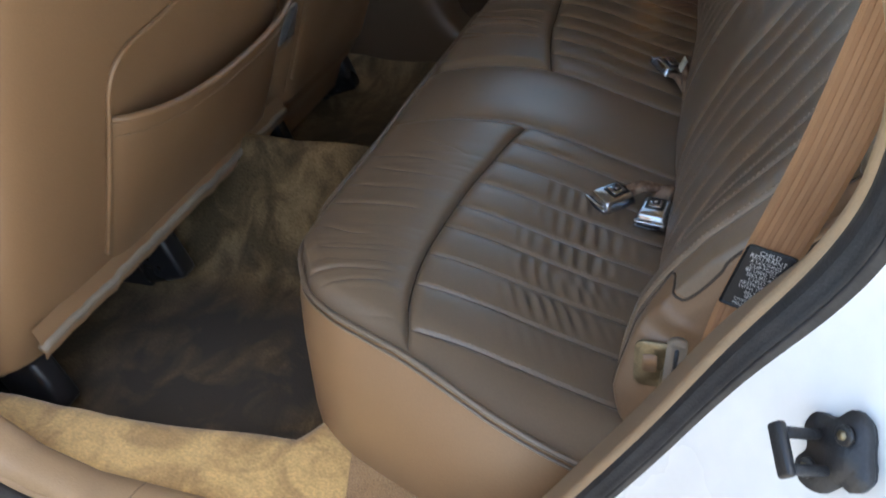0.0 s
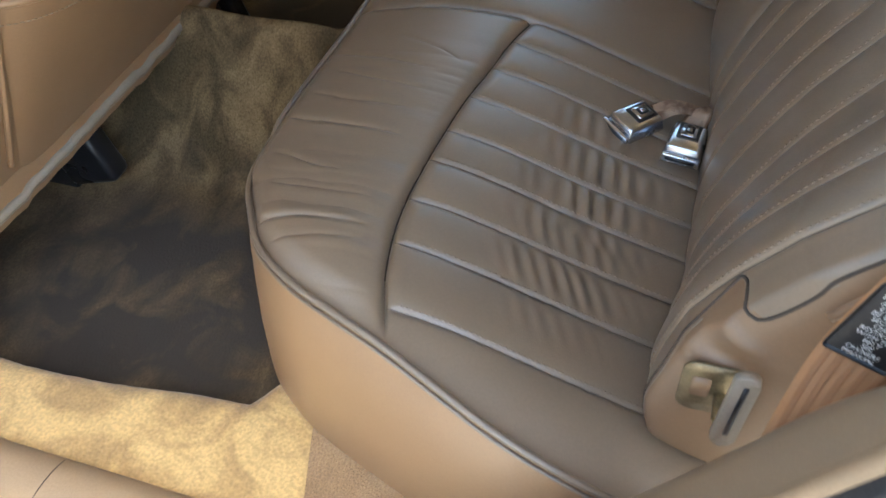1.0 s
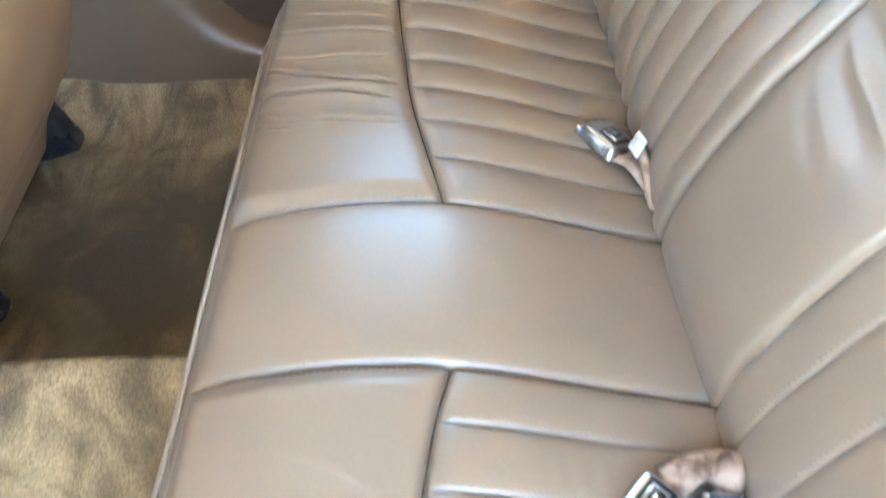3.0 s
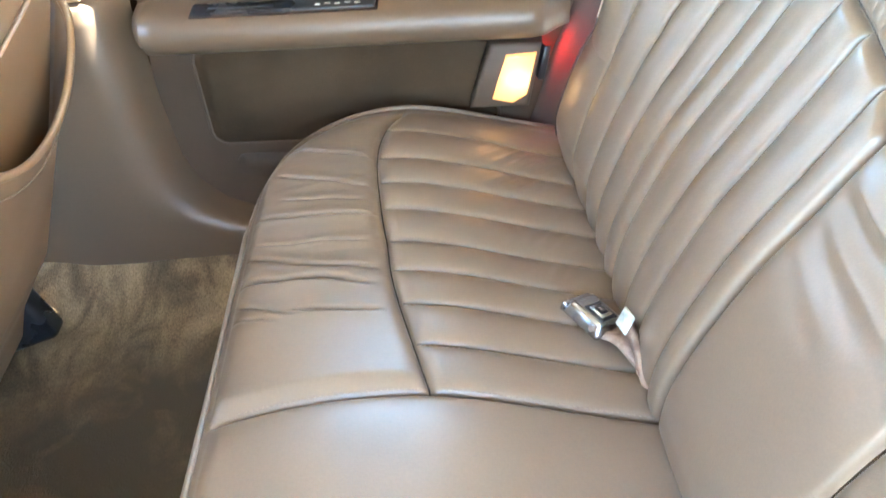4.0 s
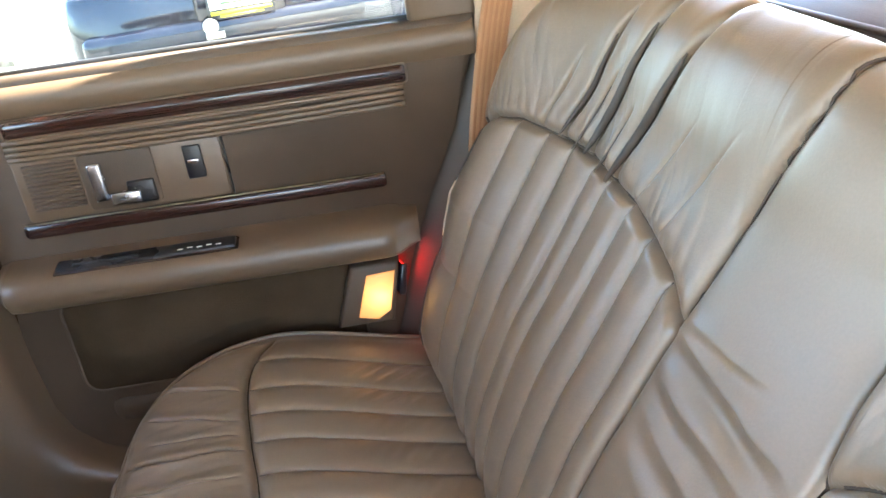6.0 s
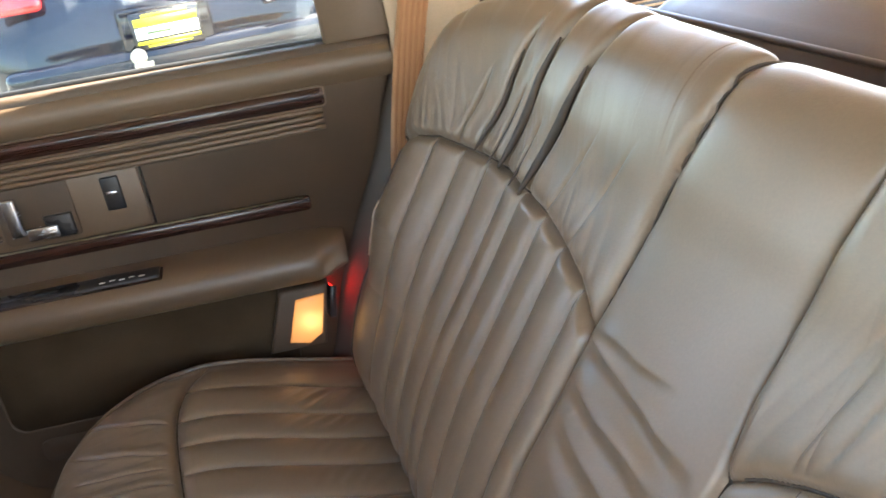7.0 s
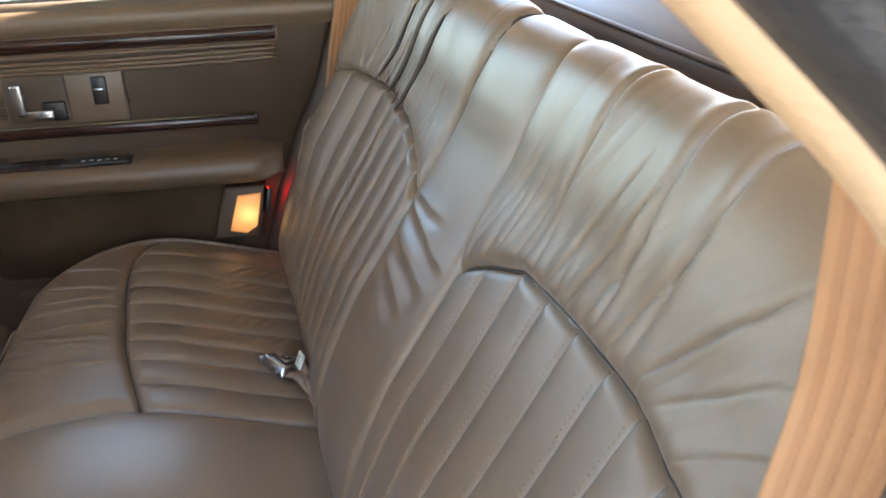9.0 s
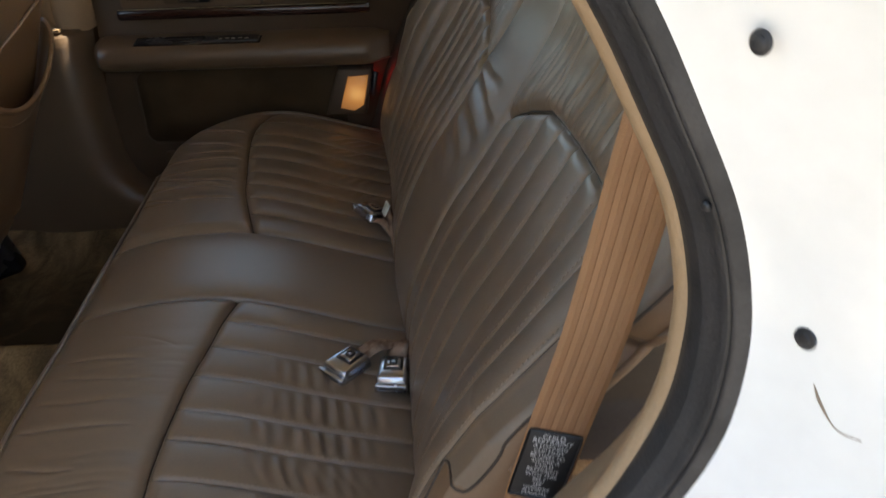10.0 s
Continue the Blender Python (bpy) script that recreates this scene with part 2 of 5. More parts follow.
def part(name, shape, mat, parent=None, label="", smooth=True):
    """Links a bmesh or a mesh as one object, under a thing or a part; its shape is in world coordinates unless the parent is moved."""
    if isinstance(shape, bmesh.types.BMesh):
        me = bpy.data.meshes.new(name)
        bmesh.ops.recalc_face_normals(shape, faces=shape.faces)
        shape.to_mesh(me)
        shape.free()
    else:
        me = shape
    if smooth and len(me.polygons):
        me.polygons.foreach_set("use_smooth", [True] * len(me.polygons))
    me.materials.clear()
    me.materials.append(mat)
    ob = new(name, me)
    if parent:
        ob.parent = parent
        ob.matrix_parent_inverse = Matrix.Identity(4) if parent.parent else Matrix.Translation(-parent.location)
    if label:
        tagged(ob, label)
    return ob


def structure(name, shape, mat, label, category, smooth=True):
    return tagged(part(name, shape, mat, None, "", smooth), label, category, "", "structure")


def spline(points, n, closed=False):
    """Catmull-Rom through control points, n points in all, evenly spaced along its length."""
    p = np.array(points, float)
    k = len(p)
    out = []
    for i in range(k if closed else k - 1):
        a, b, c, d = (p[(i + j) % k] if closed else p[min(max(i + j, 0), k - 1)] for j in (-1, 0, 1, 2))
        t = np.linspace(0, 1, 24, endpoint=False)[:, None]
        out.append(0.5 * (2 * b + (c - a) * t + (2 * a - 5 * b + 4 * c - d) * t ** 2 + (3 * b - a - 3 * c + d) * t ** 3))
    q = np.vstack(out + [p[:1] if closed else p[-1:]])
    s = np.r_[0, np.cumsum(np.linalg.norm(np.diff(q, axis=0), axis=1))]
    at = np.linspace(0, s[-1], n + 1 if closed else n)
    q = np.stack([np.interp(at, s, q[:, i]) for i in range(p.shape[1])], 1)
    return q[:-1] if closed else q


def grid(pos, wrap_u=False, wrap_v=False, keep=None, name="sheet"):
    """A mesh from an (nu, nv, 3) array of places."""
    nu, nv = pos.shape[:2]
    iu, iv = np.arange(nu if wrap_u else nu - 1), np.arange(nv if wrap_v else nv - 1)
    a, b = np.meshgrid(iu, iv, indexing="ij")
    a2, b2 = (a + 1) % nu, (b + 1) % nv
    quads = np.stack([a * nv + b, a2 * nv + b, a2 * nv + b2, a * nv + b2], -1)
    quads = quads[keep] if keep is not None else quads.reshape(-1, 4)
    used, inv = np.unique(quads, return_inverse=True)
    quads = inv.reshape(-1, 4)
    me = bpy.data.meshes.new(name)
    me.vertices.add(len(used))
    me.vertices.foreach_set("co", pos.reshape(-1, 3)[used].ravel())
    me.loops.add(quads.size)
    me.loops.foreach_set("vertex_index", quads.ravel().astype(np.int32))
    me.polygons.add(len(quads))
    me.polygons.foreach_set("loop_start", np.arange(0, quads.size, 4, dtype=np.int32))
    me.polygons.foreach_set("loop_total", np.full(len(quads), 4, dtype=np.int32))
    me.polygons.foreach_set("use_smooth", np.ones(len(quads), bool))
    me.update()
    return me, used


def normals(pos):
    du, dv = np.gradient(pos, axis=0), np.gradient(pos, axis=1)
    n = np.cross(du, dv)
    return n / np.maximum(np.linalg.norm(n, axis=-1, keepdims=True), 1e-12)


def panel_mesh(pos, nrm, keep):
    """The faces of a sheet that belong to one sewn panel, with the whole sheet's normals along its edges."""
    me, used = grid(pos, keep=keep)
    me.normals_split_custom_set_from_vertices(nrm.reshape(-1, 3)[used])
    return me


def tube(points, radius, closed=False, sides=8, flat=1.0, up=(0, 0, 1)):
    """A round (or flattened) cord along points."""
    p = np.array(points, float)
    r = np.broadcast_to(np.asarray(radius, float), (len(p),))
    t = np.roll(p, -1, 0) - np.roll(p, 1, 0) if closed else np.gradient(p, axis=0)
    t /= np.linalg.norm(t, axis=1, keepdims=True)
    a = np.cross(t, np.array(up, float))
    a /= np.maximum(np.linalg.norm(a, axis=1, keepdims=True), 1e-9)
    b = np.cross(a, t)
    ang = np.linspace(0, 2 * np.pi, sides, endpoint=False)
    pos = p[:, None] + r[:, None, None] * (a[:, None] * np.cos(ang)[None, :, None] + flat * b[:, None] * np.sin(ang)[None, :, None])
    if not closed:
        pos = np.concatenate([p[:1, None] + 0 * pos[:1], pos, p[-1:, None] + 0 * pos[-1:]], 0)
    return grid(pos, wrap_u=closed, wrap_v=True)[0]


def box(size, at=(0, 0, 0), bevel=0.0, segments=3, turn=(0, 0, 0), taper=None):
    bm = bmesh.new()
    bmesh.ops.create_cube(bm, size=1.0)
    if taper:
        for v in bm.verts:
            if v.co.z > 0:
                v.co.x *= taper[0]
                v.co.y *= taper[1]
    bmesh.ops.scale(bm, vec=size, verts=bm.verts)
    if bevel:
        bmesh.ops.bevel(bm, geom=bm.edges[:], offset=bevel, segments=segments, affect="EDGES", profile=0.5)
    bmesh.ops.transform(bm, matrix=pose(*at, *turn), verts=bm.verts)
    return bm


def cylinder(r, depth, at, axis="z", sides=20, bevel=0.0, r2=None):
    bm = bmesh.new()
    bmesh.ops.create_cone(bm, cap_ends=True, segments=sides, radius1=r, radius2=r if r2 is None else r2, depth=depth)
    if bevel:
        edges = [e for e in bm.edges if abs(e.verts[0].co.z - e.verts[1].co.z) < 1e-6]
        bmesh.ops.bevel(bm, geom=edges, offset=bevel, segments=2, affect="EDGES", profile=0.5)
    turn = {"z": (0, 0, 0), "x": (0, 90, 0), "y": (90, 0, 0)}[axis]
    bmesh.ops.transform(bm, matrix=pose(*at, *turn), verts=bm.verts)
    return bm


def plate(outline, y0, y1, bevel=0.0, segments=2):
    """A prism whose outline lies in x and z, from y0 to y1; the edge at y0, which faces the room, is rounded."""
    bm = bmesh.new()
    front = [bm.verts.new((x, y0, z)) for x, z in outline]
    back = [bm.verts.new((x, y1, z)) for x, z in outline]
    f = bm.faces.new(front)
    bm.faces.new(back[::-1])
    k = len(outline)
    for i in range(k):
        bm.faces.new((front[i], back[i], back[(i + 1) % k], front[(i + 1) % k]))
    if bevel:
        bmesh.ops.bevel(bm, geom=f.edges[:], offset=bevel, segments=segments, affect="EDGES", profile=0.5)
    bmesh.ops.triangulate(bm, faces=[g for g in bm.faces if len(g.verts) > 4])
    return bm


def rounded(x0, x1, z0, z1, r, n=5, slant=0.0):
    """A rectangle with round corners, as an outline; slant shifts its top in x."""
    pts = []
    for cx, cz, a in ((x1 - r, z1 - r, 0), (x0 + r, z1 - r, 90), (x0 + r, z0 + r, 180), (x1 - r, z0 + r, 270)):
        for i in range(n + 1):
            t = radians(a + 90 * i / n)
            x, z = cx + r * math.cos(t), cz + r * math.sin(t)
            pts.append((x + slant * (z - z0) / (z1 - z0), z))
    return pts


def smooth(a, b, x):
    t = np.clip((x - a) / (b - a), 0, 1)
    return t * t * (3 - 2 * t)


def wave_noise(x, seed, octaves=3):
    """Smooth one-dimensional noise of period about 1, between -1 and 1."""
    rng = np.random.RandomState(seed)
    out = np.zeros_like(x)
    for o in range(octaves):
        table = rng.uniform(-1, 1, 4096)
        q = x * 2 ** o + 1000.37
        i = np.floor(q).astype(int)
        f = q - i
        f = f * f * (3 - 2 * f)
        out += (table[i % 4096] * (1 - f) + table[(i + 1) % 4096] * f) / 2 ** o
    return out / 1.75


# ---- car shell ----
def loop_offset(p, d):
    """Moves a closed outline outwards by d."""
    t = np.roll(p, -1, 0) - np.roll(p, 1, 0)
    t /= np.linalg.norm(t, axis=1, keepdims=True)
    n = np.stack([t[:, 1], -t[:, 0]], 1)
    return p + d * n


def lift(p, y):
    return np.stack([p[:, 0], np.full(len(p), y), p[:, 1]], 1)


# the rear door's opening, in x and z, counter-clockwise from the sill
OPENING = spline([(-0.44, 0.365), (-0.20, 0.350), (-0.02, 0.362), (0.085, 0.420), (0.150, 0.505), (0.211, 0.609), (0.268, 0.711), (0.319, 0.811),
                  (0.358, 0.882), (0.377, 0.930), (0.383, 0.970), (0.382, 1.006), (0.371, 1.052), (0.350, 1.098), (0.329, 1.139), (0.301, 1.182), (0.262, 1.220),
                  (0.200, 1.272), (0.120, 1.320), (0.02, 1.352), (-0.40, 1.385), (-0.60, 1.350), (-0.665, 1.20), (-0.665, 0.80),
                  (-0.645, 0.58), (-0.575, 0.425)], 360, closed=True)


def ring(sections):
    """A band round the door opening through sections of (offset, y)."""
    pos = np.stack([lift(loop_offset(OPENING, d), y) for d, y in sections], 1)
    return grid(pos, wrap_u=True)[0]


deep = (smooth(0.97, 0.74, OPENING[:, 1]) * smooth(0.0, 0.10, OPENING[:, 0]))[:, None]
shallow = [(0.10, -0.715), (0.06, -0.722), (0.040, -0.729), (0.025, -0.738), (0.006, -0.756), (0.0, -0.770)]
padded = [(0.10, -0.690), (0.06, -0.694), (0.028, -0.700), (0.010, -0.711), (0.001, -0.728), (0.0, -0.770)]
side_inner = structure("trim_door_opening", grid(np.stack([lift(loop_offset(OPENING, a), b) * (1 - deep) + lift(loop_offset(OPENING, c), d) * deep
                                                           for (a, b), (c, d) in zip(shallow, padded)], 1), wrap_u=True)[0], TRIM,
                       "tan plastic trim round the open rear door", "trim")
structure("trim_windlace", tube(lift(loop_offset(OPENING, 0.001), -0.773), 0.0085, closed=True, sides=10, up=(0, 1, 0)), PLASTIC,
          "tan vinyl windlace bead along the door opening", "trim")
def ring_between(sections, lower):
    """A band whose section changes towards the lower rear of the opening."""
    return grid(np.stack([lift(loop_offset(OPENING, a), b) * (1 - deep) + lift(loop_offset(OPENING, c), d) * deep for (a, b), (c, d) in zip(sections, lower)], 1), wrap_u=True)[0]


# flat inner face, a ridge, a sloping face, a groove and a rounded outer lip
STRIP = [(0.002, -0.777), (-0.003, -0.7785), (-0.0026, -0.786), (-0.0012, -0.7950), (-0.0009, -0.7960), (0.0018, -0.7985), (0.0046, -0.8040), (0.0062, -0.8080), (0.0070, -0.8085),
         (0.0120, -0.8089), (0.0120, -0.8098), (0.0072, -0.8102), (0.0074, -0.8112), (0.0090, -0.8122), (0.0118, -0.8128), (0.0160, -0.8130)]
structure("trim_weatherstrip", ring_between(STRIP, [(a, -0.776 + (b + 0.777) * 0.60) for a, b in STRIP]),
          BLACK, "black rubber weatherstrip round the door opening", "weatherstrip")
structure("wall_left", ring_between([(0.012, -0.810), (0.024, -0.820), (0.038, -0.840), (0.052, -0.856), (0.066, -0.872), (0.078, -0.892), (0.084, -0.922), (0.096, -0.930), (0.30, -0.933)],
                                    [(0.011, -0.796), (0.022, -0.810), (0.037, -0.836), (0.052, -0.856), (0.066, -0.872), (0.078, -0.892), (0.084, -0.922), (0.096, -0.930), (0.30, -0.933)]),
          WHITE, "white painted door jamb and body side", "car body")


def sheet(points, mat, name, label, category, thick=0.004):
    """A flat four-cornered panel with thickness."""
    bm = bmesh.new()
    a = [bm.verts.new(p) for p in points]
    f = bm.faces.new(a)
    r = bmesh.ops.extrude_face_region(bm, geom=[f])
    n = f.normal.copy()
    f.normal_update()
    n = f.normal.copy()
    bmesh.ops.translate(bm, vec=-n * thick, verts=[v for v in r["geom"] if isinstance(v, bmesh.types.BMVert)])
    return structure(name, bm, mat, label, category, smooth=False)


# roof over the cabin and cargo space, with the headliner under it
rx, ry = np.linspace(-1.45, 1.78, 60), np.linspace(-0.80, 0.82, 44)
RX, RY = np.meshgrid(rx, ry, indexing="ij")
RZ = 1.44 - 0.05 * np.abs(RY / 0.80) ** 4 - 0.03 * ((RX - 0.2) / 1.8) ** 2
structure("ceiling", grid(np.stack([RX, RY, RZ - 0.015], -1))[0], HEADLINER, "beige cloth headliner of the car", "headliner")
structure("roof", grid(np.stack([RX, RY * 1.01, RZ + 0.01], -1))[0], WHITE, "white painted steel roof of the car", "car roof")

# floor: two footwells, the tunnel between them and raised sills
fx, fy = np.linspace(-1.55, 0.10, 300), np.r_[np.linspace(-0.735, -0.50, 130), np.linspace(-0.50, 0.80, 215)[1:]]
FX, FY = np.meshgrid(fx, fy, indexing="ij")
floor_z = np.full_like(FX, 0.262)
# tunnel: a long carpeted slope up to a crisp ridge, then a steep drop into the far footwell
ridge = np.where(FY < 0.012, smooth(-0.20, 0.012, FY) ** 1.15, smooth(0.075, 0.012, FY))
floor_z += (0.205 - 0.03 * smooth(-0.60, -0.66, FX)) * ridge
floor_z += 0.05 * smooth(0.62, 0.78, FY)
rng = np.random.RandomState(4)
rough = np.zeros_like(FX)
for k in range(40):
    a, w, ph = rng.uniform(0, np.pi), rng.uniform(14, 70), rng.uniform(0, 6.3)
    rough += np.sin((FX * math.cos(a) + FY * math.sin(a)) * w + ph) / w
floor_z += 0.03 * rough * 0.55
structure("floor", grid(np.stack([FX, FY, floor_z], -1))[0], FLOORCARPET, "worn tan plush carpet with soil and painted shade in the footwells", "carpet")


def sill_piece(name, x0, x1, slant, mat, label):
    """A piece of the sill's carpet: a rolled inner edge, then a soft top out to the scuff plate."""
    q = np.linspace(x0, x1, 240)
    rows = [(0.0, 0.255), (0.0, 0.300), (0.0, 0.335), (0.03, 0.350), (0.08, 0.359), (0.16, 0.363)] + [(v, 0.364) for v in np.linspace(0.22, 1, 44)]
    out = []
    for k, (v, z) in enumerate(rows):
        xx = q + slant * v * 0.13
        inner = -0.609 + 0.026 * smooth(-0.50, -0.20, xx) + 0.075 * smooth(-0.212, -0.160, xx) + 0.0022 * wave_noise(xx * 26, 19)
        yy = inner + (0.010 * (3 - k) / 3 if k < 3 else 0) + (-0.735 - inner) * v
        soft = 0.0030 * wave_noise(xx * 24 + 9 * yy, 21) * wave_noise(yy * 31 + 2, 22) if k > 3 else 0
        out.append(np.stack([xx, yy, z + soft + 0 * xx], 1))
    return structure(name, grid(np.stack(out, 1))[0], mat, label, "carpet")


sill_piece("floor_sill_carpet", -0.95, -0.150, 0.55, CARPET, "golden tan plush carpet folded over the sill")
sill_piece("floor_sill_mat", -0.150, 0.30, 0.55, LOOPCARPET, "flat brown loop carpet on the sill beside the seat")

# scuff plate along the sill
sx = np.linspace(-0.60, 0.11, 90)
lower = np.interp(sx, [-0.60, -0.52, -0.44, 0.0, 0.06, 0.11], [0.47, 0.40, 0.372, 0.366, 0.39, 0.44])
sect = [(-0.712, -0.006), (-0.719, 0.006), (-0.735, 0.009), (-0.757, 0.007), (-0.772, 0.0), (-0.776, -0.012)]
structure("trim_scuff_plate", grid(np.stack([np.stack([sx, np.full_like(sx, y), lower + dz], 1) for y, dz in sect], 1))[0], PLASTIC,
          "tan plastic scuff plate along the door sill", "scuff plate")
screw = thing("scuff_screw", "small round screw head in the scuff plate", "screw", (-0.287, -0.755, 0.374), kind="thing")
part("head", cylinder(0.0055, 0.003, (-0.287, -0.755, 0.3755), sides=18, bevel=0.001), ZINC, screw)
part("slot", box((0.008, 0.0012, 0.001), (-0.287, -0.755, 0.3772)), BLACK, screw)
structure("trim_scuff_joint", tube(spline([(-0.362 + 0.16 * (y + 0.745), y, float(np.interp(-0.36, sx, lower)) + dz + 0.0002) for y, dz in sect[1:]], 24), 0.0005, sides=5, up=(1, 0, 0)), SEAMDARK,
          "thin dark joint across the scuff plate", "joint")

# far side: pillars, lower quarter and window surrounds
pillar_line = spline([(-1.0, 0.80), (-0.72, 0.760), (-0.56, 0.735), (-0.470, 0.742), (-0.432, 0.805)], 40)
tail = smooth(-0.60, -0.46, pillar_line[:, 0])
structure("trim_b_pillar_lower", grid(np.stack([np.stack([pillar_line[:, 0] + dx + flare * tail, pillar_line[:, 1] + dy, np.full(40, z)], 1)
                                                for z, dx, dy, flare in ((0.26, -0.020, 0.0, 0.60), (0.318, -0.020, 0.0, 0.46), (0.338, -0.020, 0.002, 0.28), (0.362, -0.020, 0.0, 0.155), (0.39, -0.020, 0.0, 0.090),
                                                                         (0.43, -0.018, 0.0, 0.048), (0.48, -0.014, 0.0, 0.024), (0.58, -0.004, 0.0, 0.006),
                                                                         (0.745, 0.0, 0.0, 0.0), (0.770, 0.0, 0.004, 0.0), (0.780, 0.0, 0.018, 0.0), (0.782, 0.0, 0.06, 0.0))], 1))[0],
          DOORVINYL, "tan moulded lower pillar trim flaring into the sill", "pillar trim")
structure("trim_b_pillar_upper", grid(np.stack([np.stack([np.array([-0.60, -0.58, -0.47, -0.432, -0.424]) + dx, np.array([0.84, 0.790, 0.778, 0.785, 0.84]) - dy, np.full(5, z)], 1)
                                                for z, dx, dy in ((0.775, 0.0, 0.0), (0.9, 0.02, 0.0), (1.05, 0.05, 0.0), (1.2, 0.07, 0.04), (1.42, 0.10, 0.12))], 1))[0],
          PLASTIC, "tan upper pillar trim", "pillar trim")
pillar_clip = thing("pillar_clip", "small square plastic clip on the pillar ledge", "clip", (-0.50, 0.745, 0.782))
part("body", box((0.035, 0.022, 0.008), (-0.50, 0.758, 0.785), 0.002), PLASTIC, pillar_clip)
part("slot", box((0.012, 0.006, 0.002), (-0.495, 0.752, 0.7895)), BLACKPLASTIC, pillar_clip)
# jamb behind the far door, and the C-pillar, its trim coloured pale to stand for sunlight
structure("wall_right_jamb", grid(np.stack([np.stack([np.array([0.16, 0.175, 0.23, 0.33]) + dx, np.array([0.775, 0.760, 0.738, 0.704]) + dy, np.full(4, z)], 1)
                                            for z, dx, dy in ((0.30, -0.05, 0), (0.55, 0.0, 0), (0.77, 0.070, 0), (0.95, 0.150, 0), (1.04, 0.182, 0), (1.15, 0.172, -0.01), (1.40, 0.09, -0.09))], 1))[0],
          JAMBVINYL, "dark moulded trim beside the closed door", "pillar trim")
structure("trim_c_pillar", grid(np.stack([np.stack([np.array([0.30, 0.36, 0.44, 0.53, 0.545]) + dx, np.array([0.728, 0.715, 0.710, 0.716, 0.76]) - dy, np.full(5, z)], 1)
                                          for z, dx, dy in ((0.55, -0.08, 0.0), (0.85, 0.04, 0.0), (1.04, 0.06, 0.0), (1.10, 0.055, 0.01), (1.22, 0.01, 0.05), (1.42, -0.08, 0.12))], 1))[0],
          PALE, "tan vinyl pillar trim behind the belt, paled for the sun on it", "pillar trim")


def quarter(sign, name):
    rows = [(0.55, 0.72), (0.95, 0.722), (1.012, 0.715), (1.028, 0.722), (1.046, 0.745), (1.052, 0.775)]
    cols = np.linspace(0.46 if sign > 0 else 0.64, 2.0, 40)
    pos = np.stack([np.stack([cols, np.full_like(cols, sign * yy), np.full_like(cols, zz)], 1) for zz, yy in rows], 1)
    return structure(name, grid(pos)[0], PALE, "pale tan quarter trim panel under the side window", "side trim")


quarter(1, "wall_right_quarter")
quarter(-1, "wall_left_quarter")
structure("wall_left_lower", box((1.34, 0.02, 0.55), (1.31, -0.74, 0.62)), PLASTIC, "tan side panel behind the seat", "side trim")
vent = thing("air_vent", "pale ribbed air vent in the quarter trim", "vent", (0.72, 0.715, 1.0), kind="thing")
part("bezel", box((0.30, 0.006, 0.075), (0.73, 0.7165, 0.995), 0.002, 1), PALE, vent)
slat0 = None
for i in range(9):
    z = 0.963 + i * 0.0078
    if slat0 is None:
        slat0 = part("slat", box((0.28, 0.007, 0.0035), (0.73, 0.711, 0.963), 0.001, 1), PALE, vent)
    else:
        s2 = new("slat", slat0.data)
        s2.parent, s2.matrix_parent_inverse = vent, slat0.matrix_parent_inverse
        s2.location = (0, 0.0005 * i, z - 0.963)
# a black sheet takes the place of shade in the slots
part("shadow_slot", box((0.284, 0.003, 0.07), (0.73, 0.7130, 0.995)), BLACKPLASTIC, vent, "black sheet standing for the shade between the ribs")

# tailgate, cargo floor and front bulkhead close the car
structure("wall_rear", box((0.03, 1.5, 0.50), (2.03, 0, 0.78)), PLASTIC, "tan tailgate trim under the rear window", "tailgate")
structure("floor_cargo", box((1.45, 1.45, 0.03), (1.31, 0, 0.60)), CARPET, "tan carpeted cargo floor", "carpet")
structure("wall_front", box((0.03, 1.5, 0.65), (-1.55, 0, 0.60)), BLACKPLASTIC, "dark dashboard bulkhead far ahead of the seats", "bulkhead")
structure("wall_right_front", box((1.10, 0.05, 0.70), (-1.05, 0.80, 0.60)), PLASTIC, "tan front passenger door trim", "door trim")
structure("wall_left_front", box((0.85, 0.05, 0.70), (-1.14, -0.80, 0.60)), PLASTIC, "tan driver door trim", "door trim")
structure("wall_right_outer", box((3.6, 0.03, 0.62), (0.25, 0.900, 0.62)), WHITE, "white painted outer side of the car", "car body")
# out-of-view rail, added to keep sun patches off the footwell and armrest
structure("wall_right_header", box((3.2, 0.06, 0.06), (0.30, 0.800, 1.392), 0.01, 2), PALE, "unseen tan roof rail added over the side windows", "roof rail")
structure("wall_right_sill", box((1.5, 0.06, 0.20), (-0.25, 0.835, 0.31), 0.01, 2), DARKCLOTH, "dark carpeted sill under the closed door", "sill")
structure("window_frame_quarter", tube([(0.545, 0.768, 1.058), (0.80, 0.768, 1.060), (1.3, 0.768, 1.060), (1.95, 0.768, 1.062)], 0.006, up=(0, 1, 0)), BLACK,
          "black rubber edge under the quarter window", "window edge")


# dark fillers, added to close the slits beside the door and stand for their shade
structure("trim_b_pillar_backing", box((0.11, 0.02, 1.06), (-0.470, 0.862, 0.85)), DARKCLOTH, "added dark filler behind the door edge", "pillar")
structure("trim_c_pillar_backing", box((0.20, 0.02, 0.62), (0.30, 0.862, 0.65)), DARKCLOTH, "added dark filler behind the door edge", "pillar")


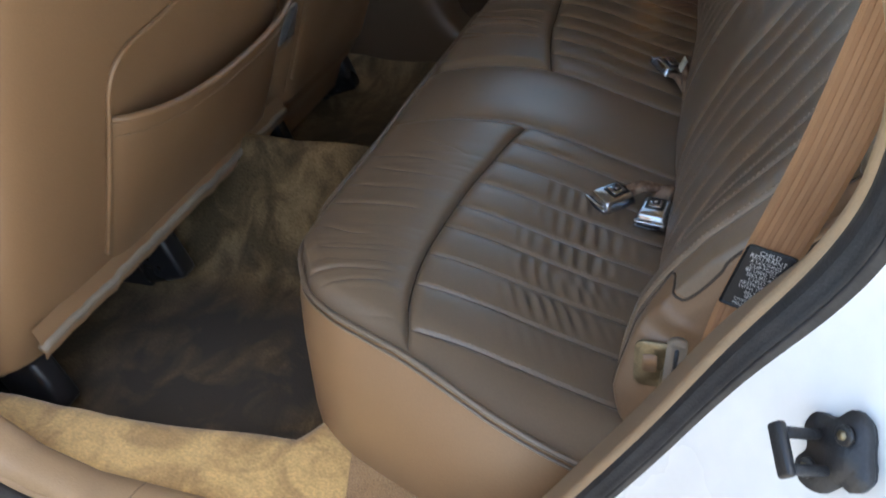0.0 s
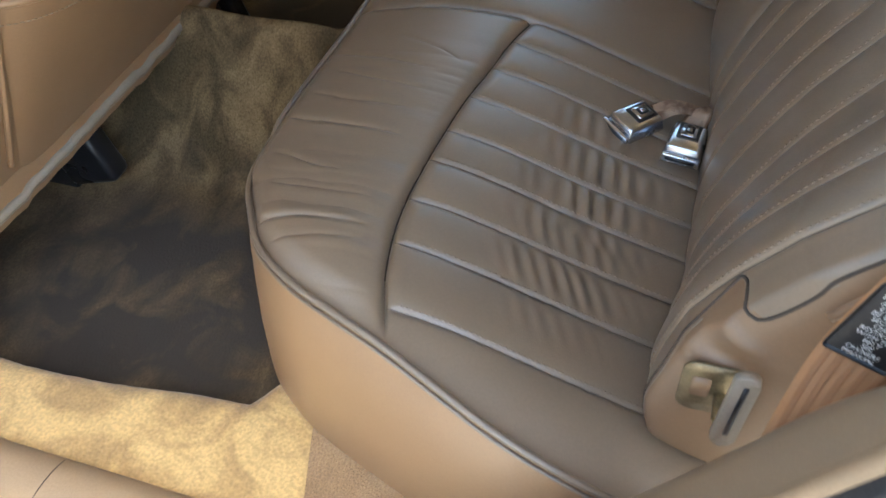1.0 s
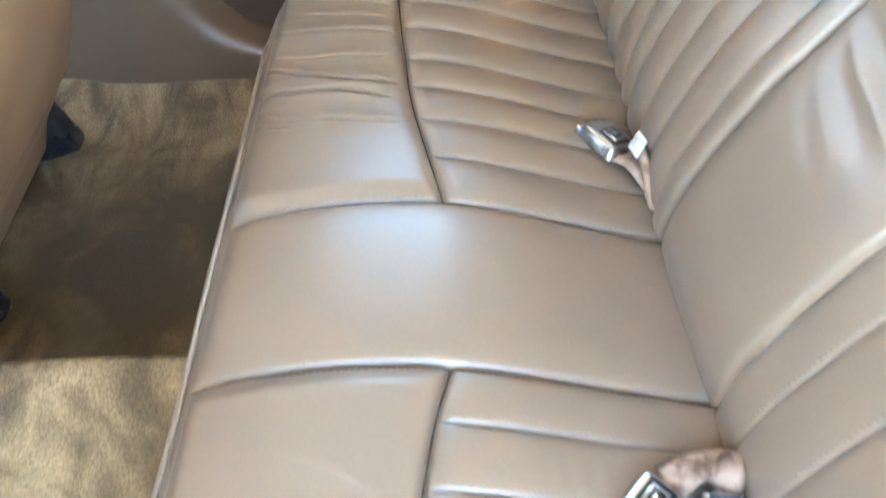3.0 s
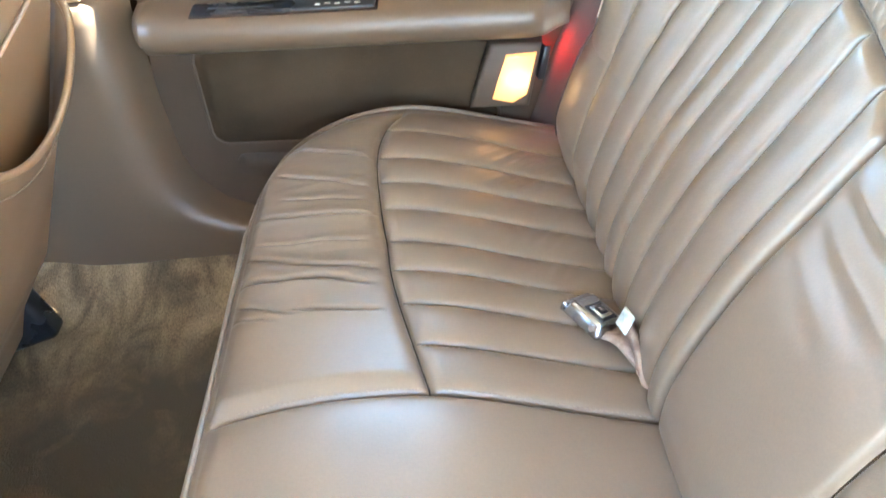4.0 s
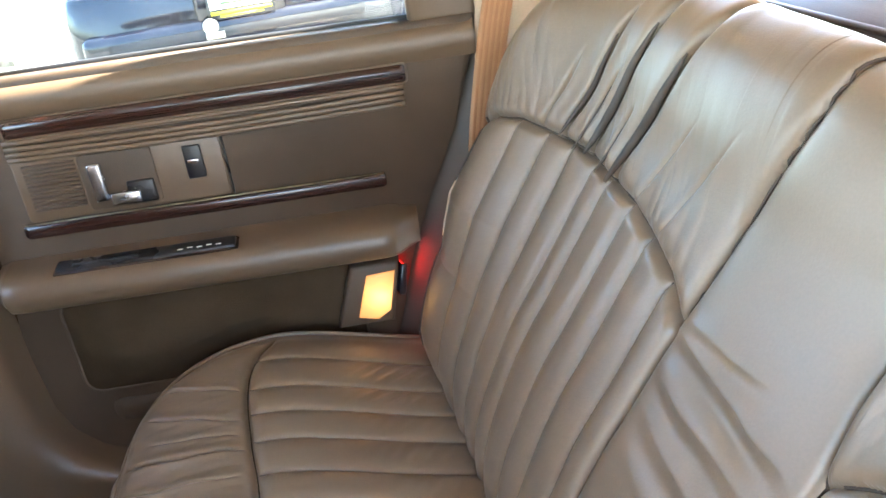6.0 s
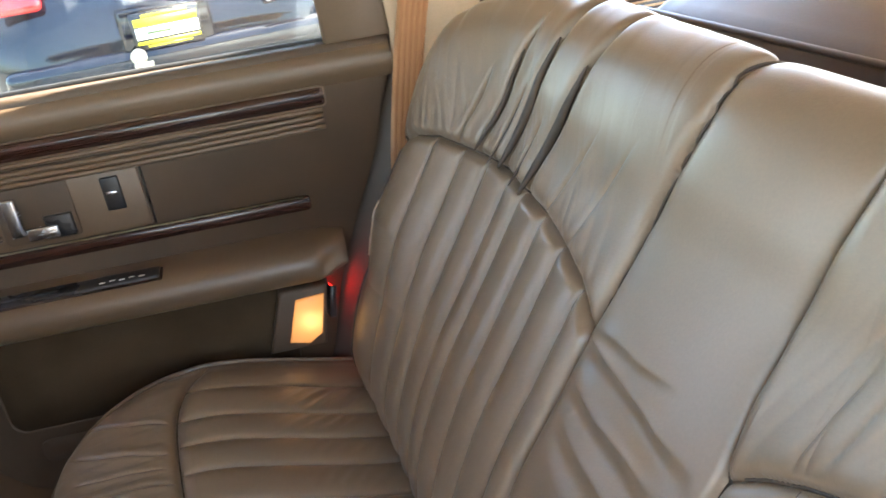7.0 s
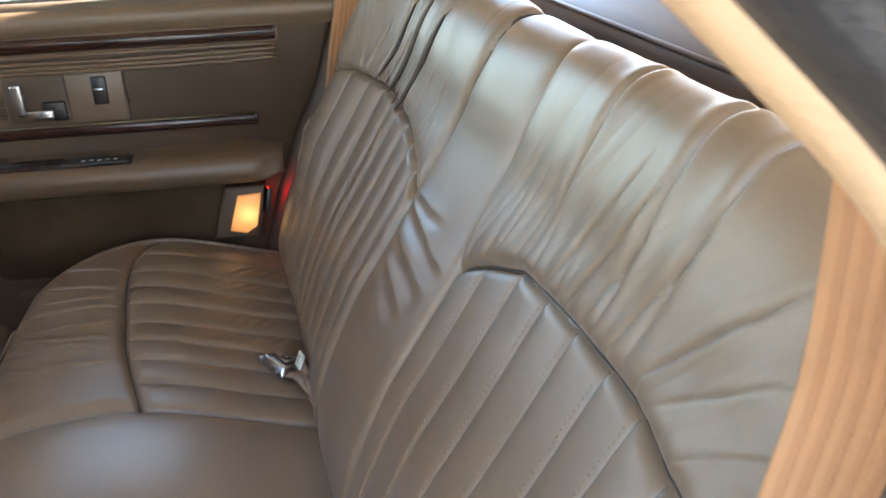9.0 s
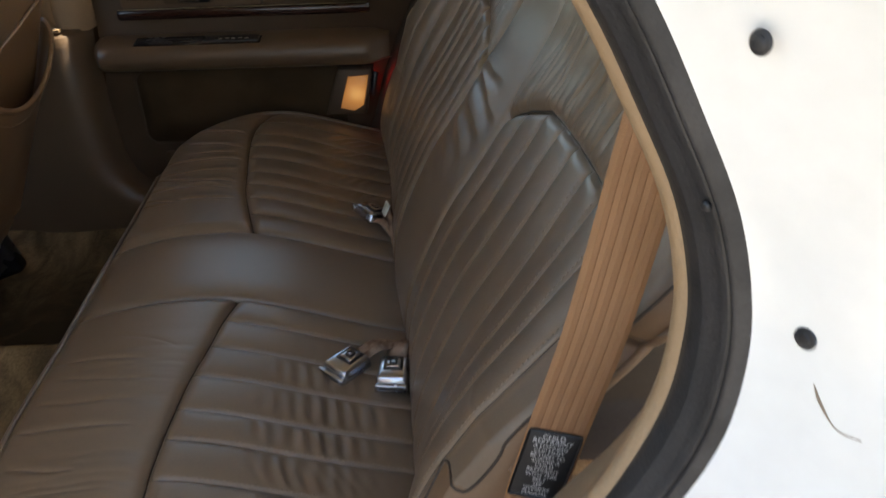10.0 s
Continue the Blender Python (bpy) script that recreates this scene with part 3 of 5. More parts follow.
# ---- far rear door ----
door = thing("door_1", "closed rear car door with tan panel and woodgrain strips", "car door", (0, 0.75, 0.5), kind="structure")
face = [(-0.398, 0.985), (-0.405, 0.66), (-0.440, 0.45), (-0.428, 0.385), (-0.385, 0.335), (-0.30, 0.300), (0.05, 0.285), (0.10, 0.30), (0.14, 0.40),
        (0.178, 0.50), (0.205, 0.60), (0.245, 0.70), (0.300, 0.82), (0.338, 0.93), (0.345, 0.985)]
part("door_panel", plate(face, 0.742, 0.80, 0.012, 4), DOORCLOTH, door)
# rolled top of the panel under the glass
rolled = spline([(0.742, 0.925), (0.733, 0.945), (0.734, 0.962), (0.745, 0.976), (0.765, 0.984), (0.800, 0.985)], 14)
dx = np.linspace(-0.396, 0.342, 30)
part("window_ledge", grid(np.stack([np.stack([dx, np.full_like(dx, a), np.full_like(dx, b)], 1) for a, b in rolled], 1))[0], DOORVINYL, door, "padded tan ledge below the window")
frame_post = part("window_frame", plate([(0.252, 0.978), (0.348, 0.978), (0.352, 1.05), (0.335, 1.12), (0.29, 1.22), (0.235, 1.30), (0.16, 1.36), (0.09, 1.36),
                                         (0.17, 1.29), (0.215, 1.22), (0.252, 1.12)], 0.748, 0.80, 0.008, 3), DOORVINYL, door, "tan padded window post")
part("window_seal", tube([(-0.39, 0.778, 0.985), (-0.05, 0.778, 0.987), (0.25, 0.778, 0.985), (0.262, 0.782, 1.0), (0.262, 0.782, 1.10), (0.225, 0.782, 1.21)], 0.005, up=(0, 1, 0)),
     BLACK, door, "black rubber window seal")
pane = part("window_pane", plate([(-0.40, 0.98), (0.30, 0.98), (0.30, 1.12), (0.12, 1.36), (-0.40, 1.38)], 0.786, 0.790), GLASS, door, "clear side window glass", smooth=False)
pane.visible_shadow = False
# sticker on the glass
part("window_sticker", box((0.045, 0.001, 0.022), (-0.325, 0.7845, 1.005)), TAG, door, "small pale sticker on the glass")


def bar(x0, x1, z0, z1, y0, y1, r, mat, name, parent, label="", slant=0.0):
    return part(name, plate(rounded(x0, x1, z0, z1, r, 5, slant), y0, y1, 0.002, 2), mat, parent, label)


strip = bar(-0.333, 0.238, 0.900, 0.926, 0.736, 0.745, 0.005, WOOD, "wood_strip", door, "glossy dark woodgrain strip")
part("strip_edge", tube(lift(np.array(rounded(-0.334, 0.239, 0.8985, 0.9275, 0.006)), 0.7365), 0.0016, closed=True, sides=6, up=(0, 1, 0)), DOORVINYL, strip, "thin tan edge")
for i in range(4):
    z = 0.893 - i * 0.0085
    zz = np.linspace(-0.338, 0.232, 24)
    part("ribbed_moulding", tube(np.stack([zz, np.full(24, 0.737), np.full(24, z) - 0.004 * np.sin((zz + 0.34) / 0.57 * np.pi) * (i > 0)], 1), 0.0045, sides=8, up=(0, 1, 0)), DOORVINYL, door)
low = bar(-0.350, 0.187, 0.741, 0.763, 0.735, 0.745, 0.005, WOOD, "wood_strip", door, "glossy dark woodgrain strip")
part("strip_edge", tube([(-0.346, 0.7345, 0.7635), (-0.1, 0.7345, 0.7635), (0.183, 0.7345, 0.7635)], 0.0014, sides=6, up=(0, 1, 0)), ZINC, low, "thin dull edge")
control = bar(-0.338, -0.042, 0.766, 0.866, 0.7385, 0.745, 0.004, DOORVINYL, "control_plate", door, "tan plastic plate with handle and switch")
part("plate_groove", box((0.0025, 0.004, 0.10), (-0.038, 0.7415, 0.816)), BLACKPLASTIC, control)
for i in range(12):
    part("grille_slat", box((0.075, 0.004, 0.0036), (-0.287, 0.737, 0.784 + i * 0.0064), 0.001, 1), DOORCLOTH, control)
# raised plate in darker vinyl stands for the recess and its shade
bar(-0.246, -0.140, 0.772, 0.860, 0.7365, 0.740, 0.006, DOORCLOTH, "handle_recess", control, "darker flat plate standing for the handle recess")
lever = part("door_handle", box((0.020, 0.012, 0.060), (-0.222, 0.728, 0.818), 0.004, 3), CHROME, control, "chrome pull lever")
part("handle_pivot", box((0.045, 0.010, 0.020), (-0.190, 0.732, 0.787), 0.003, 2), CHROME, control, "chrome lever foot")
part("handle_base", box((0.040, 0.008, 0.036), (-0.166, 0.735, 0.793), 0.003, 2), BLACKPLASTIC, control, "black handle base")
part("switch", box((0.026, 0.006, 0.052), (-0.083, 0.736, 0.826), 0.002, 2), BLACKPLASTIC, control, "black lock switch")
part("switch_tip", box((0.016, 0.006, 0.006), (-0.083, 0.731, 0.829), 0.001, 1), CHROME, control, "bright switch tip")

# armrest, with its switch panel
arm_prof = spline([(0.745, 0.708), (0.725, 0.706), (0.695, 0.700), (0.676, 0.690), (0.668, 0.672), (0.672, 0.654), (0.684, 0.641), (0.715, 0.634), (0.745, 0.632)], 30)
ax = np.r_[np.linspace(-0.402, -0.385, 5), np.linspace(-0.36, 0.17, 40), np.linspace(0.185, 0.225, 10)]
end = 1 - 0.55 * smooth(0.175, 0.228, ax) - 0.35 * smooth(-0.380, -0.403, ax)
arm = part("armrest", grid(np.stack([np.stack([ax, 0.745 - (0.745 - a) * end, 0.668 + (b - 0.668) * (0.6 + 0.4 * end)], 1) for a, b in arm_prof], 1))[0], DOORVINYL, door, "padded tan armrest")
part("switch_panel", box((0.262, 0.026, 0.010), (-0.176, 0.697, 0.702), 0.003, 2, (14, 0, 0)), BLACKPLASTIC, arm, "black window switch panel")
part("panel_rim", box((0.270, 0.031, 0.004), (-0.176, 0.697, 0.7005), 0.002, 1, (14, 0, 0)), WOOD, arm)
for i in range(5):
    part("button_mark", box((0.008, 0.0015, 0.002), (-0.125 + 0.014 * i, 0.690 + 0.002 * (i % 2), 0.7058), turn=(14, 0, 0)), INK, arm, "pale switch mark")
part("panel_rib", box((0.095, 0.003, 0.003), (-0.235, 0.693, 0.7062), turn=(14, 0, 0)), BLACK, arm)
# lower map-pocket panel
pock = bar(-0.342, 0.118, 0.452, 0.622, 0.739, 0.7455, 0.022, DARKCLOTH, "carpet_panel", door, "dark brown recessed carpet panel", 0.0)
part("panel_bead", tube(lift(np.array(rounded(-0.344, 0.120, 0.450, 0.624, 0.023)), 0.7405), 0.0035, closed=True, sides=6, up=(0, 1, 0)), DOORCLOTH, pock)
bar(-0.315, 0.05, 0.385, 0.428, 0.739, 0.7455, 0.016, DOORCLOTH, "speaker_bulge", door)
# courtesy lamp on the door's rear edge
lamp = part("courtesy_lamp", plate([(0.078, 0.522), (0.166, 0.522), (0.186, 0.628), (0.112, 0.628)], 0.694, 0.7455, 0.006, 2), DOORCLOTH, door, "courtesy lamp housing")
part("lens", plate([(0.112, 0.540), (0.142, 0.532), (0.163, 0.546), (0.178, 0.614), (0.134, 0.611)], 0.688, 0.696, 0.003, 2), AMBERGLOW, lamp, "lit amber lamp lens")
# black shields, added to hide the glowing red lens from the camera's side
part("lens_shield", box((0.0035, 0.028, 0.052), (0.1825, 0.7165, 0.590), 0.001, 1, (0, 11, 16)), BLACKPLASTIC, lamp, "black shield hiding the red lens from the camera")
part("shield_lip", box((0.010, 0.004, 0.054), (0.1890, 0.7050, 0.590), 0.001, 1, (0, 11, 16)), BLACKPLASTIC, lamp)
part("red_lens", box((0.0025, 0.022, 0.046), (0.1853, 0.7180, 0.590), 0.001, 1, (0, 11, 16)), REDGLOW, lamp, "lit red marker lens")
door.location, door.rotation_euler, door.scale = (0.0, 0.7686, 0.550), (0, 0, radians(-5.6)), (1.045, 1, 1)


# ---- rear bench seat ----
def table(x, pts):
    q = spline(pts, 400)
    return np.interp(x, q[:, 0], q[:, 1])


def channels(y, seams, depth, fold=0.0075):
    """Puffed upholstery channels between seams, and the number of the channel."""
    s = np.array(seams)
    i = np.clip(np.searchsorted(s, y) - 1, 0, len(s) - 2)
    t = np.clip((y - s[i]) / (s[i + 1] - s[i]), 0, 1)
    puff = depth * (1 - np.abs(2 * t - 1) ** 2.8)
    groove = -fold * np.exp(-np.minimum(t, 1 - t) * (s[i + 1] - s[i]) / 0.0019)
    return puff + groove, i, t


def crease(d, along, width, depth):
    """A folded crease: a sharp valley between two broad soft rolls; along fades its ends."""
    return along * depth * (-np.exp(-np.abs(d) / width) + min(0.36, 0.0045 / depth) * np.exp(-(d / (4.5 * width)) ** 2))


def billow(x, seed, octaves=2):
    """Gathered cloth in one dimension: rounded ridges with sharp valleys, from -1 to 1."""
    return 2 * np.abs(wave_noise(x, seed, octaves)) ** 0.8 - 0.7


def dense(a, b, seams, n, gain=3.0, width=0.007):
    """Places from a to b that crowd together at the seams."""
    q = np.linspace(a, b, 6000)
    w = 1 + gain * sum(np.exp(-((q - s) / width) ** 2) for s in seams)
    c = np.cumsum(w)
    return np.interp(np.linspace(c[0], c[-1], n), c, q)


seat = thing("rear_bench_seat", "taupe leather rear bench seat with channel-stitched panels", "car seat", (0.1, 0, 0.30))

# cushion
OUT = [(-0.242, 0.36), (-0.236, 0.41), (-0.219, 0.452), (-0.194, 0.492), (-0.164, 0.535), (-0.114, 0.574), (-0.061, 0.599), (0.0, 0.622), (0.05, 0.640), (0.10, 0.655), (0.15, 0.664), (0.20, 0.669), (0.30, 0.672)]
OUTFAR = [(-0.244, 0.42), (-0.240, 0.50), (-0.225, 0.555), (-0.200, 0.610), (-0.164, 0.650), (-0.114, 0.677), (-0.061, 0.692), (0.0, 0.700), (0.074, 0.706), (0.133, 0.712), (0.20, 0.718), (0.30, 0.722)]
TOPZ = [(-0.248, 0.552), (-0.234, 0.566), (-0.205, 0.580), (-0.15, 0.592), (-0.10, 0.598), (-0.04, 0.598), (0.0, 0.593), (0.05, 0.580), (0.10, 0.563), (0.15, 0.545), (0.20, 0.528), (0.235, 0.517), (0.31, 0.490)]
NEAR = [-0.80, -0.585, -0.511, -0.450, -0.388, -0.337, -0.273, -0.213, -0.154, -0.100]
FAR = [0.100, 0.170, 0.235, 0.294, 0.350, 0.418, 0.480, 0.541, 0.615, 0.80]
cx = np.r_[np.linspace(-0.242, -0.20, 40)[:-1], dense(-0.20, 0.30, (-0.045,), 340, 1.0, 0.03)]
cy = dense(-0.745, 0.745, NEAR[1:] + FAR[:-1], 1000)
ends = np.where(cy[None] < 0, table(cx, OUT)[:, None], table(cx, OUTFAR)[:, None])
CX = np.repeat(cx[:, None], len(cy), 1)
CY = np.sign(cy)[None] * (np.minimum(np.abs(cy), 0.345)[None] + np.maximum(np.abs(cy) - 0.345, 0)[None] * (ends - 0.345) / 0.40)
cv = np.abs(CY) / ends
CZ = table(cx, TOPZ)[:, None] + 0.004 * np.exp(-(CY / 0.16) ** 2) - 0.010 * smooth(0.90, 1.0, cv)
base = np.stack([CX - 0.006 * smooth(-0.10, -0.30, CY) * smooth(0.06, -0.20, CX), CY, CZ], -1)
xs = np.where(CY < 0,
              table(-CY, [(0.08, 0.006), (0.10, 0.0), (0.154, -0.014), (0.221, -0.024), (0.273, -0.033), (0.337, -0.039), (0.388, -0.042), (0.45, -0.043), (0.511, -0.037), (0.585, -0.018), (0.68, 0.022)]),
              table(CY, [(0.08, -0.001), (0.10, -0.005), (0.172, -0.022), (0.24, -0.037), (0.294, -0.046), (0.35, -0.051), (0.421, -0.059), (0.539, -0.066), (0.62, -0.055), (0.72, -0.01)]))
dn, kn, tn = channels(CY, NEAR, 0.0030, 0.0034)
df, kf, tf = channels(CY, FAR, 0.0048, 0.0066)
side = np.abs(CY) > 0.100
chan = side & (CX > xs)
fade = smooth(0.0, 0.018, CX - xs)
disp = np.where(chan, np.where(CY < 0, dn, df) * fade, 0)
# front bolster: a soft roll behind the piping, gathered along its seam
dist = xs - CX
disp += np.where(side & (CX <= xs), 0.009 * (1 - np.exp(-dist / 0.014)) * smooth(0.0, 0.03, CX + 0.242) * smooth(0.10, 0.125, np.abs(CY)), 0)
disp += -0.0095 * np.exp(-np.abs(dist) / 0.0026) * side
# seams of the centre strip
disp += -0.0085 * np.exp(-np.abs(np.abs(CY) - 0.100) / 0.0026) * smooth(-0.242, -0.21, CX)
disp += np.where(~side, 0.006 * (1 - (np.abs(CY) / 0.1) ** 4), 0) * smooth(-0.244, -0.21, CX)
# gathers of the bolster
bol = smooth(0.002, 0.02, dist) * side * smooth(-0.244, -0.225, CX)
gath = billow(CY * 30 + 0.45 * wave_noise(CX * 9, 7), 11) * (0.25 + 0.75 * np.abs(wave_noise(CY * 7, 13, 1)))
fine = billow(CY * 62 + 0.5 * wave_noise(CX * 11, 8), 12) * (0.2 + 0.8 * np.abs(wave_noise(CY * 13, 14, 1)))
ramp = np.where(CY < 0, smooth(-0.14, -0.24, CY), smooth(0.16, 0.24, CY))
disp += bol * ramp * (0.0028 * gath * (0.35 + 0.65 * np.exp(-dist / 0.08)) + 0.0012 * fine * np.exp(-dist / 0.12))
for sign, width, depth, run in ((1, 0.0030, 0.0050, ((-0.205, 0.600), (-0.123, 0.557), (-0.070, 0.534))), (1, 0.0034, 0.0034, ((-0.215, 0.535), (-0.170, 0.511), (-0.095, 0.471), (-0.070, 0.466))),
                                (1, 0.0034, 0.0056, ((-0.230, 0.440), (-0.162, 0.416), (-0.075, 0.402), (-0.060, 0.401))), (1, 0.0028, 0.0022, ((-0.200, 0.470), (-0.150, 0.452), (-0.070, 0.430))),
                                (1, 0.0034, 0.0080, ((-0.232, 0.360), (-0.176, 0.327), (-0.123, 0.303), (-0.062, 0.292))), (1, 0.0038, 0.0092, ((-0.236, 0.310), (-0.180, 0.296), (-0.123, 0.284), (-0.066, 0.262))),
                                (1, 0.0028, 0.0042, ((-0.236, 0.278), (-0.190, 0.250), (-0.158, 0.230))), (1, 0.0032, 0.0050, ((-0.160, 0.240), (-0.092, 0.222), (-0.050, 0.217))),
                                (1, 0.0026, 0.0032, ((-0.236, 0.251), (-0.200, 0.236), (-0.165, 0.224))), (1, 0.0024, 0.0026, ((-0.225, 0.382), (-0.170, 0.361), (-0.070, 0.345))),
                                (-1, 0.0030, 0.0042, ((-0.225, -0.345), (-0.148, -0.362), (-0.070, -0.367))), (-1, 0.0028, 0.0034, ((-0.205, -0.412), (-0.142, -0.432), (-0.115, -0.436))),
                                (-1, 0.0028, 0.0050, ((-0.205, -0.512), (-0.150, -0.507), (-0.110, -0.505), (-0.058, -0.503))), (-1, 0.0026, 0.0026, ((-0.170, -0.536), (-0.110, -0.528), (-0.056, -0.522))),
                                (-1, 0.0026, 0.0022, ((-0.100, -0.600), (-0.050, -0.588))), (-1, 0.0034, 0.0030, ((-0.215, -0.218), (-0.140, -0.234), (-0.070, -0.246))),
                                (-1, 0.0028, 0.0024, ((-0.200, -0.255), (-0.130, -0.276), (-0.060, -0.290))), (-1, 0.0026, 0.0022, ((-0.150, -0.180), (-0.090, -0.205), (-0.050, -0.225))),
                                (-1, 0.0030, 0.0026, ((-0.215, -0.300), (-0.140, -0.318), (-0.070, -0.322))), (-1, 0.0026, 0.0020, ((-0.190, -0.462), (-0.120, -0.468), (-0.060, -0.468)))):
    px_, py_ = zip(*run)
    line = np.interp(CX, px_, py_) + 0.0025 * wave_noise(CX * 26 + run[0][1] * 50, 17)
    ends_ = smooth(px_[0], px_[0] + 0.030, CX) * smooth(px_[-1] + 0.004, px_[-1] - 0.030, CX)
    disp += smooth(-0.244, -0.225, CX) * smooth(0.0, 0.008, dist) * (CY * sign > 0.1) * crease(CY - line, ends_, (0.8 if sign > 0 else 1.1) * width, (1.55 if sign > 0 else 0.75) * depth)
# ripples across the sat-on channels
for cyy, cxx, ry_, rx_, amp, lam, tilt in ((-0.33, 0.125, 0.09, 0.055, 0.0042, 0.0200, 0.10), (-0.47, 0.125, 0.05, 0.05, 0.0034, 0.018, 0.45), (0.56, 0.14, 0.07, 0.05, 0.0016, 0.024, -0.9), (0.36, 0.16, 0.10, 0.05, 0.0009, 0.022, -0.6)):
    mask = np.exp(-((CY - cyy) / ry_) ** 2 - ((CX - cxx) / rx_) ** 2)
    ph = np.where(CY < 0, kn, kf) * 1.7
    env = np.sin(np.pi * np.where(CY < 0, tn, tf)) ** 1.3
    disp += chan * mask * env * 1.25 * amp * np.sin((CX + tilt * CY) / lam * 2 * np.pi + 2.6 * ph + 2.2 * wave_noise(CX * 14 + CY * 9, 23)) * (0.55 + 0.45 * wave_noise(CX * 30 + ph * 5.3, 91))
# broad hollows left by sitting, and slight unevenness
disp += -0.006 * np.exp(-((CY + 0.36) / 0.17) ** 2 - ((CX - 0.09) / 0.11) ** 2) - 0.004 * np.exp(-((CY - 0.40) / 0.17) ** 2 - ((CX - 0.09) / 0.11) ** 2)
disp += 0.0010 * wave_noise(CX * 16 + 2 * wave_noise(CY * 7, 31), 29) * wave_noise(CY * 12, 37)
disp *= smooth(1.0, 0.94, cv) * smooth(-0.242, -0.226, CX)
nb = normals(base)
nb *= np.sign(nb[..., 2:3])
cush = base + disp[..., None] * nb
cn = normals(cush)
cn *= np.sign(cn[..., 2:3])
mid = lambda a: 0.25 * (a[:-1, :-1] + a[1:, :-1] + a[:-1, 1:] + a[1:, 1:])
my, md = mid(CY), mid(dist)
# cushion body: the skirt under the piping, down to the floor
edge = np.concatenate([cush[::-6, 0], cush[0, 12:-12:12], cush[::6, -1]], 0)
levels = [(0.0, 0.0), (0.012, 0.005), (0.05, 0.014), (0.10, 0.020), (0.16, 0.024), (0.215, 0.022), (0.24, 0.016)]
tang = np.gradient(edge, axis=0)
outn = np.cross(tang, [0, 0, 1.0])
outn /= np.linalg.norm(outn, axis=1, keepdims=True)
outn *= -1 if outn[len(edge) // 2][0] > 0 else 1
low_edge = edge[:, 2:3] * 0 + 0.272
skirt = np.stack([np.concatenate([edge[:, :2] + o * outn[:, :2], edge[:, 2:3] + (low_edge - edge[:, 2:3]) * d / 0.24], 1) for d, o in levels], 1)
cushion = part("cushion", grid(skirt)[0], VINYL, seat, "tan vinyl skirt of the seat cushion")
near_bol, far_bol = (my < -0.1) & (md >= 0), (my > 0.1) & (md >= 0)
part("centre_panel", panel_mesh(cush, cn, np.abs(my) <= 0.1), LEATHER, cushion, "smooth taupe leather centre strip")
part("front_bolster", panel_mesh(cush, cn, near_bol), LEATHER, cushion, "gathered taupe leather front roll")
part("front_bolster", panel_mesh(cush, cn, far_bol), LEATHER, cushion, "gathered taupe leather front roll")
for seams, sign in ((NEAR, -1), (FAR, 1)):
    for a, b in zip(seams[:-1], seams[1:]):
        part("channel_panel", panel_mesh(cush, cn, (md < 0) & (my > a) & (my <= b) & (my * sign > 0.1)), LEATHER, cushion)
part("piping", tube(edge + [0, 0, 0.001] + 0.002 * outn, 0.0036, sides=8), PIPING, cushion, "sewn leather piping along the front edge")
part("piping", tube(edge + [0, 0, -0.009] + 0.0045 * outn, 0.0022, sides=6), PIPING, cushion, "second row of piping under the first")


def stitch_run(points, normal, parent, step=0.006):
    """A row of short thread stitches, joined; the normal is one direction or one for each point."""
    p = np.array(points)
    s = np.r_[0, np.cumsum(np.linalg.norm(np.diff(p, axis=0), axis=1))]
    at = np.arange(0, s[-1] - step, step)
    nn = np.broadcast_to(np.array(normal, float), p.shape)
    n = np.stack([np.interp(at, s, nn[:, i]) for i in range(3)], 1)
    a = np.stack([np.interp(at, s, p[:, i]) for i in range(3)], 1)
    b = np.stack([np.interp(at + 0.6 * step, s, p[:, i]) for i in range(3)], 1)
    w = np.cross(b - a, n)
    w = 0.00062 * w / np.maximum(np.linalg.norm(w, axis=1, keepdims=True), 1e-9)
    lo, up = -0.0006 * n, 0.0007 * n
    verts = np.stack([a - w + lo, b - w + lo, b + w + lo, a + w + lo, a - w + 0.2 * up, b - w + 0.2 * up, b + w + 0.2 * up, a + w + 0.2 * up,
                      0.75 * a + 0.25 * b + up, 0.25 * a + 0.75 * b + up], 1).reshape(-1, 3)
    q = [[4, 5, 9, 8], [6, 7, 8, 9], [0, 1, 5, 4], [2, 3, 7, 6], [5, 6, 9, 9], [7, 4, 8, 8], [1, 2, 6, 5], [3, 0, 4, 7]]
    faces = [[k * 10 + v for v in dict.fromkeys(f)] for k in range(len(a)) for f in q]
    me = bpy.data.meshes.new("stitching")
    me.from_pydata(verts.tolist(), [], faces)
    return tagged(part("stitching", me, SEAM, parent), kind="stuff")


def on_cushion(y0, x0, x1, n=120):
    """Places and normals on the cushion along one line of constant y."""
    rows = [int(np.argmin(np.abs(cx - x))) for x in np.linspace(x0, x1, n)]
    rows = list(dict.fromkeys(rows))
    at = lambda a, i: [np.interp(y0, CY[i], a[i, :, k]) for k in range(3)]
    return np.array([at(cush, i) for i in rows]), np.array([at(cn, i) for i in rows])


def seam_shade(points, parent, radius=0.0012):
    """A dark strip that paints the shade at the bottom of a sewn seam."""
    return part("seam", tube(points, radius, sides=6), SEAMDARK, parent)


